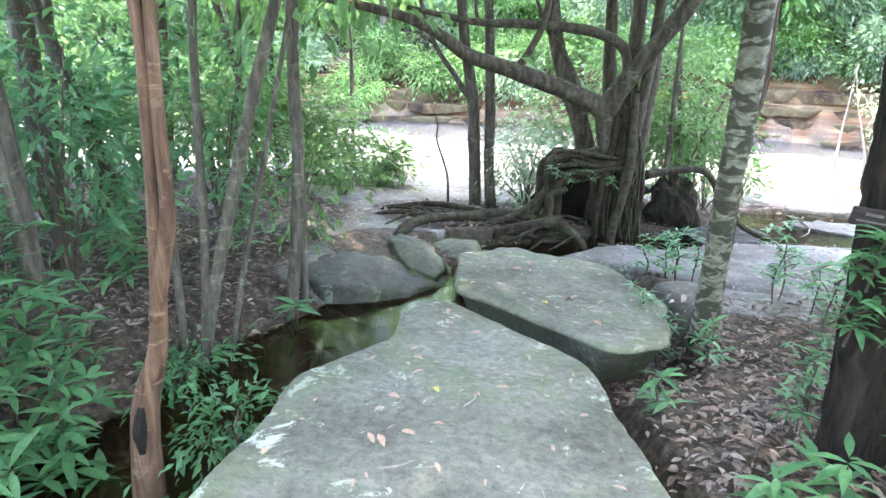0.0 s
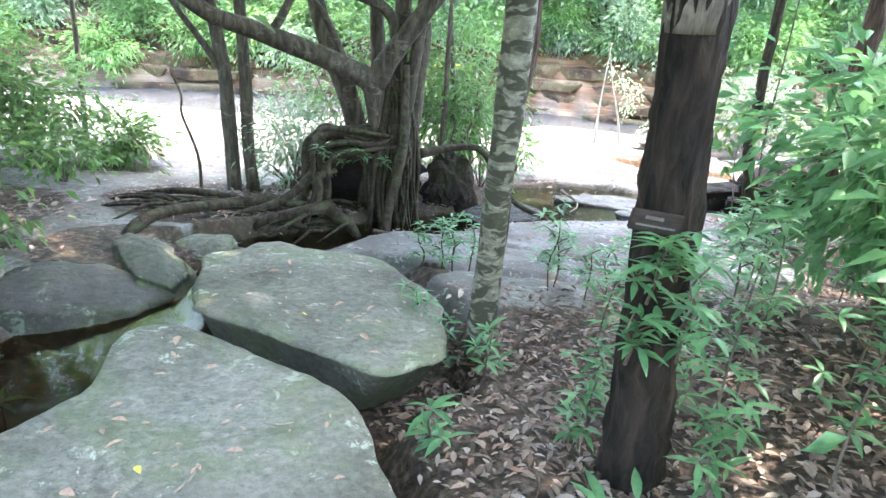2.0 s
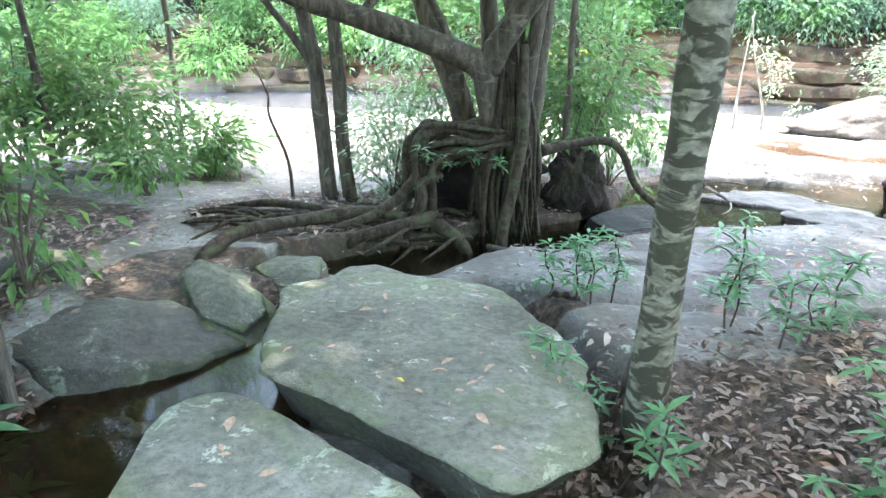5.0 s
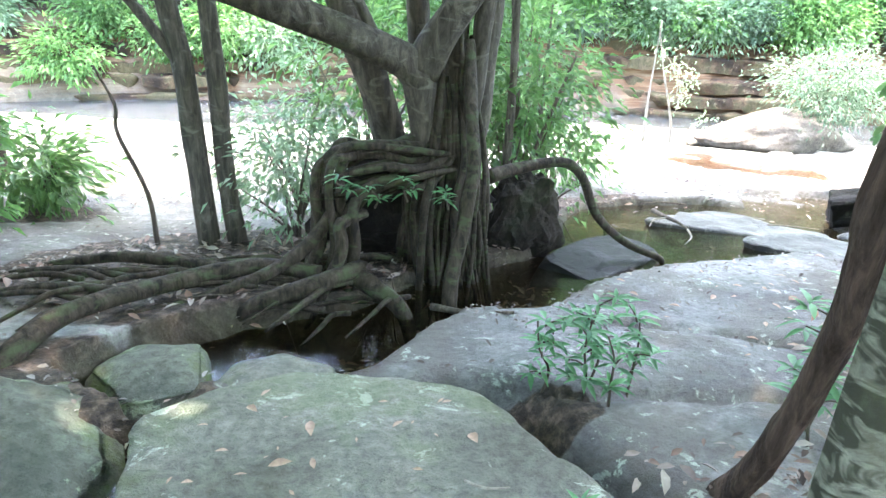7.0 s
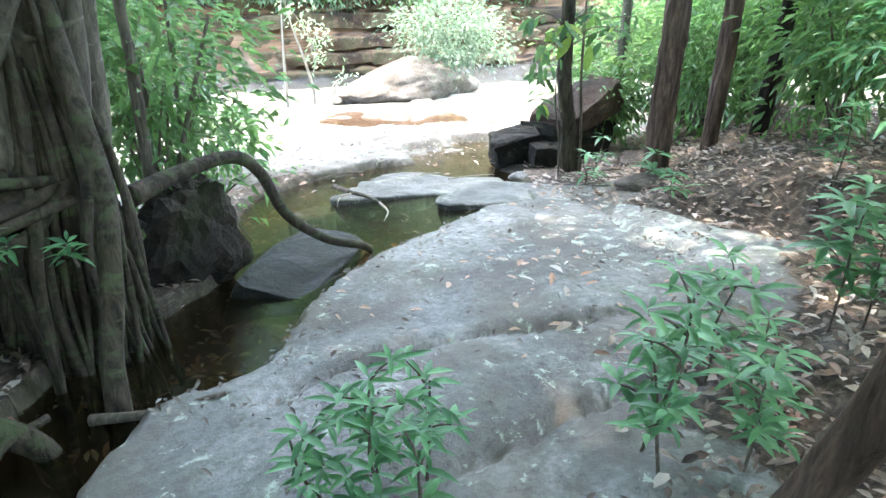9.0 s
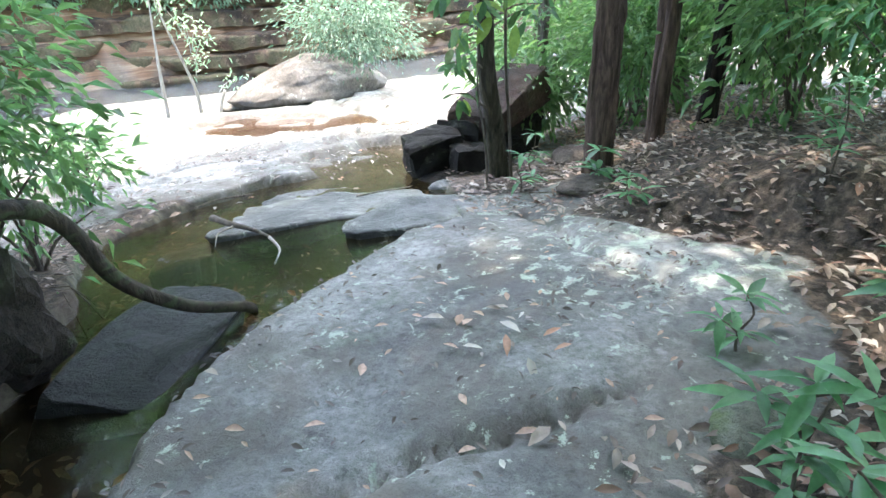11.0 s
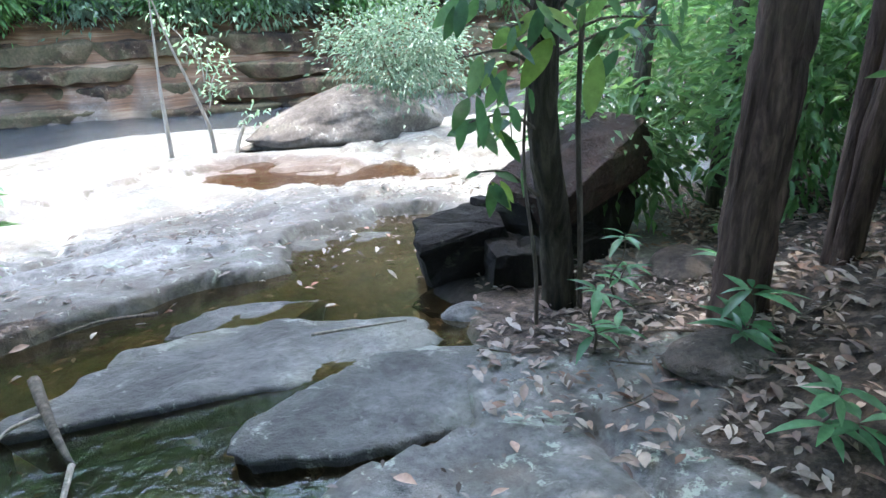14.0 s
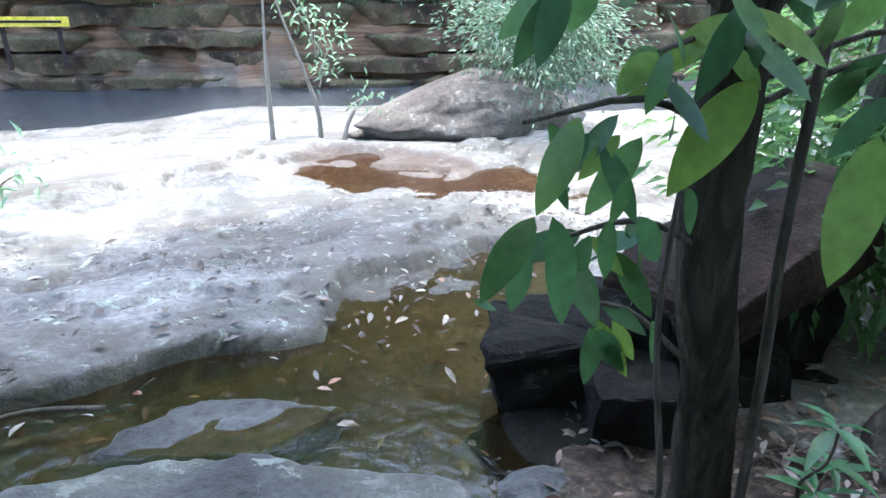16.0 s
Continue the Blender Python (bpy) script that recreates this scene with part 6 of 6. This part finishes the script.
# ---- the small sign on the dark tree ----
def tree_sign():
    t = thing("sign", (1.44, 2.075, 0.955), "small dark wooden name board fixed to the tree", "sign")
    t.matrix_world = pose(1.43, 2.075, 0.95, 0, 8, -14)
    bm = bmesh.new()
    bmesh.ops.create_cube(bm, size=1)
    for v in bm.verts:
        v.co = Vector((v.co.x * 0.155, v.co.y * 0.016, v.co.z * 0.062))
    bmesh.ops.bevel(bm, geom=bm.edges[:], offset=0.003, segments=2, affect="EDGES")
    me = bpy.data.meshes.new("board")
    bm.to_mesh(me)
    bm.free()
    me.materials.append(SIGN_WOOD)
    ob = new("board", me)
    ob.parent = t
    for nm, x0, w, z, h in (("lettering", -0.01, 0.055, 0.012, 0.010), ("lettering", 0.0, 0.12, -0.012, 0.006)):
        bm = bmesh.new()
        bmesh.ops.create_cube(bm, size=1)
        for v in bm.verts:
            v.co = Vector((v.co.x * w + x0, v.co.y * 0.001 - 0.0086, v.co.z * h + z))
        me = bpy.data.meshes.new(nm)
        bm.to_mesh(me)
        bm.free()
        me.materials.append(SIGN_TEXT)
        ob = new(nm, me)
        ob.parent = t


SIGN_WOOD = bark_mat("sign_wood", (0.02, 0.014, 0.012), (0.045, 0.034, 0.03), 4, 0.2, None, 0.002)
SIGN_TEXT = rock_mat("sign_paint", (0.10, 0.09, 0.085), (0.13, 0.12, 0.11), (0.16, 0.15, 0.14), (0.3, 0.28, 0.26), (0.2, 0.2, 0.2), 0.1)
SIGN_YELLOW = rock_mat("yellow_sign_paint", (0.60, 0.46, 0.05), (0.68, 0.53, 0.07), (0.72, 0.58, 0.10), (0.7, 0.6, 0.3), (0.6, 0.5, 0.1), 0.1)
tree_sign()


def bank_sign():
    y = float(np.interp(6.1, FAR_X, FAR_Y)) - 0.15
    t = thing("sign", (5.75, y, -0.42), "long yellow sign board with dark writing on the far bank", "sign")
    t.matrix_world = pose(5.75, y, -0.36, 0, 1, -22)
    for nm, dims, off, mt in (("board", (1.0, 0.03, 0.13), (0, 0, 0), SIGN_YELLOW), ("lettering", (0.82, 0.004, 0.035), (0, -0.018, 0.0), SIGN_WOOD), ("post", (0.05, 0.05, 0.7), (-0.35, 0.045, -0.3), SIGN_WOOD), ("post", (0.05, 0.05, 0.7), (0.35, 0.045, -0.3), SIGN_WOOD)):
        bm = bmesh.new()
        bmesh.ops.create_cube(bm, size=1)
        for v in bm.verts:
            v.co = Vector([v.co[i] * dims[i] + off[i] for i in range(3)])
        me = bpy.data.meshes.new(nm)
        bm.to_mesh(me)
        bm.free()
        me.materials.append(mt)
        ob = new(nm, me)
        ob.parent = t


bank_sign()


# ---- fallen leaves ----
def litter(name, count, region, size, mat, label, seed, lift=0.012, curl=0.45):
    """Leaves strewn over a part of the plan: region(X, Y) gives the chance of one."""
    g = np.random.default_rng(seed)
    X, Y = g.uniform(-4, 9, count * 8), g.uniform(0.2, 9.5, count * 8)
    k = g.random(len(X)) < region(X, Y)
    X, Y = X[k][:count], Y[k][:count]
    Z = land(X, Y) + lift + g.random(len(X)) * 0.02
    a = g.uniform(0, 6.28, len(X))
    D = np.stack([np.cos(a), np.sin(a), g.normal(size=len(X)) * 0.18], 1)
    N = np.array([0, 0, 1.0]) + g.normal(size=(len(X), 3)) * 0.22
    L = size * (0.5 + g.random(len(X)))
    v, f = leaf_arrays(np.stack([X, Y, Z], 1) - D * L[:, None] / 2, D, N, L, L * (0.28 + 0.22 * g.random(len(X))), 2, 0.12, curl * 0.5)
    return tagged(tri_obj(name, v, f, mat), label, "leaves", kind="stuff")


def wood_region(X, Y):
    a = smooth(-0.5, 0.3, np.interp(X, BANK_X, BANK_Y) - Y) * smooth(1.9, 2.6, X)
    b = smooth(4.1, 3.3, Y) * smooth(0.8, 0.95, X) * smooth(3.0, 2.2, X)
    c = smooth(-0.6, -1.0, X) * smooth(6.4, 5.2, Y) * (sdf(CHANNEL, X, Y) > 0.12) * 0.5
    d = 0.45 * (np.hypot((X - 0.8) / 1.4, (Y - 5.95) / 0.75) < 1.0)
    e = 0.5 * (np.hypot(X - 5.3, Y - 5.6) < 0.6)
    return np.maximum.reduce([a, b * 0.12, c * 0.25, d, e])


def trail_region(X, Y):
    b = smooth(4.1, 3.3, Y) * smooth(0.8, 0.95, X) * smooth(3.0, 2.2, X)
    c = smooth(-0.6, -1.0, X) * smooth(6.4, 5.2, Y) * (sdf(CHANNEL, X, Y) > 0.12) * 0.6
    return np.maximum(b, c)


def bed_region(X, Y):
    return ((X > -3) & (Y > 4.4) & (sdf(STREAM_BED, X, Y) > -0.02) & (sdf(SLAB_B, X, Y) > 0.05)) * (0.15 + 0.85 * (wob(X, Y, 3.1, 2.0) > 0.25))


litter("leaf_litter", 20000, wood_region, 0.058, LITTER, "thick brown and grey fallen leaves on the bank", 1)
litter("leaf_litter", 15000, trail_region, 0.045, TRAIL_LITTER, "dark rotting leaves and twigs beside the slabs", 5)
litter("leaf_litter", 9000, bed_region, 0.03, FLECK, "scattered small dry leaves over the bedrock", 2, 0.006)
litter("leaf_litter", 4500, lambda X, Y: 0.8 * (np.hypot((X - 2.6) / 1.25, (Y - 6.9) / 1.0) < 1.0) + 0.5 * (np.hypot(X - 5.7, Y - 6.15) < 0.7), 0.05, TRAIL_LITTER, "dark leaf litter along the stream edge", 12)
litter("leaf_litter", 1500, lambda X, Y: ((sdf(STREAM_BED, X, Y) < -0.05) & (X > 2.0)) * 0.9, 0.05, FLECK, "sunken and drifting leaves in the stream", 9, 0.02)
litter("leaf_litter", 160, lambda X, Y: ((sdf(STREAM_BED, X, Y) < -0.05) & (X > 3.5)) * 0.9, 0.06, LITTER_PALE, "pale leaves drifting on the stream", 10, 0.11)
litter("leaf_litter", 340, lambda X, Y: (np.hypot((X - 5.75) / 0.6, (Y - 7.3) / 0.55) < 1.0) * 0.9, 0.042, LITTER_PALE, "pale leaves and debris caught in the shallow stream", 21, 0.13)
litter("leaf_litter", 500, lambda X, Y: (np.hypot((X - 5.9) / 0.8, (Y - 7.5) / 0.7) < 1.0) * 0.9, 0.045, FLECK, "dark leaves and debris caught in the shallow stream", 22, 0.12)
litter("leaf_litter", 500, lambda X, Y: ((X > 2.2) & (X < 3.8) & (Y > 4.5) & (Y < 5.9)) * (wob(X, Y, 4, 1.0) > 0.1) * 0.9, 0.07, LITTER_PALE, "pale dry leaves strewn over the flat rock", 3, 0.008)


def seam_line(X, Y):
    """Leaves caught along the crack in the flat rock."""
    u = np.clip(((X - 4.05) * 0.9 + (Y - 4.45) * 1.1) / (0.9 ** 2 + 1.1 ** 2), 0, 1)
    return (np.hypot(X - 4.05 - 0.9 * u, Y - 4.45 - 1.1 * u) < 0.06) * 0.9


litter("leaf_litter", 60, lambda X, Y: (np.hypot((X - 1.42) / 0.24, (Y - 4.3) / 0.18) < 1.0) * 0.9, 0.055, LITTER, "dry leaves caught in a hollow of the rock", 23)
litter("leaf_litter", 60, lambda X, Y: (line_dist(CRACKS[0][3:], X, Y) < 0.06) * 0.9, 0.06, LITTER, "dry leaves caught along a crack in the rock", 24)
litter("leaf_litter", 170, seam_line, 0.07, LITTER, "dry leaves caught along a crack in the rock", 8)


litter("leaf_litter", 1200, lambda X, Y: ((X > 3.2) & (Y > 7.6) & (sdf(STREAM_BED, X, Y) > 0.02)) * (0.25 + 0.75 * (wob(X, Y, 2.3, 1.0) > 0.3)), 0.06, FLECK, "dark dry leaves scattered over the open river bed", 14, 0.008)


def single_leaves():
    g = np.random.default_rng(17)
    protos = []
    for k in range(6):
        L = 0.075 + 0.012 * k
        v, f = leaf_arrays([(0, -L / 2, 0)], [(0, 1, 0.05)], [(0.1 * k - 0.2, 0, 1)], [L], [L * (0.3 + 0.04 * k)], 4, 0.12 - 0.03 * k, 0.12 + 0.05 * k)
        me_ob = tri_obj("fallen_leaf", v, f, YELLOW if k == 5 else LITTER_PALE)
        protos.append(me_ob.data)
        bpy.data.objects.remove(me_ob)
    for k in range(200):
        if k < 80:
            x, y = g.uniform(-0.6, 0.7), g.uniform(1.2, 3.4)
            inside, dz = SLAB_A, 0.0
        elif k < 140:
            x, y = g.uniform(0.15, 1.25), g.uniform(2.9, 4.6)
            inside, dz = SLAB_B, 0.035
        else:
            x, y = g.uniform(2.4, 5.0), g.uniform(4.2, 5.8)
            inside, dz = None, 0.0
        if inside is not None and sdf(inside, np.array([x]), np.array([y]))[0] > -0.1:
            continue
        z = pz(x, y) + dz if inside is not None else land_at(x, y)
        ob = new("fallen_leaf", protos[5 if g.random() < 0.02 else int(g.integers(0, 5))])
        s = g.uniform(0.22, 0.62)
        ob.matrix_world = pose(x, y, z + 0.017, g.uniform(-12, 12), g.uniform(-12, 12), g.uniform(0, 360)) @ Matrix.Scale(s, 4)
        tagged(ob, "dry curled fallen leaf lying on the rock", "leaf", "fallen leaves on the rock")


single_leaves()


# the plan above is drawn at 1 : 1.15
for ob in list(scene.collection.objects):
    if ob.parent is None and ob.type in {"MESH", "EMPTY"}:
        ob.matrix_basis = Matrix.Scale(PLAN, 4) @ ob.matrix_basis
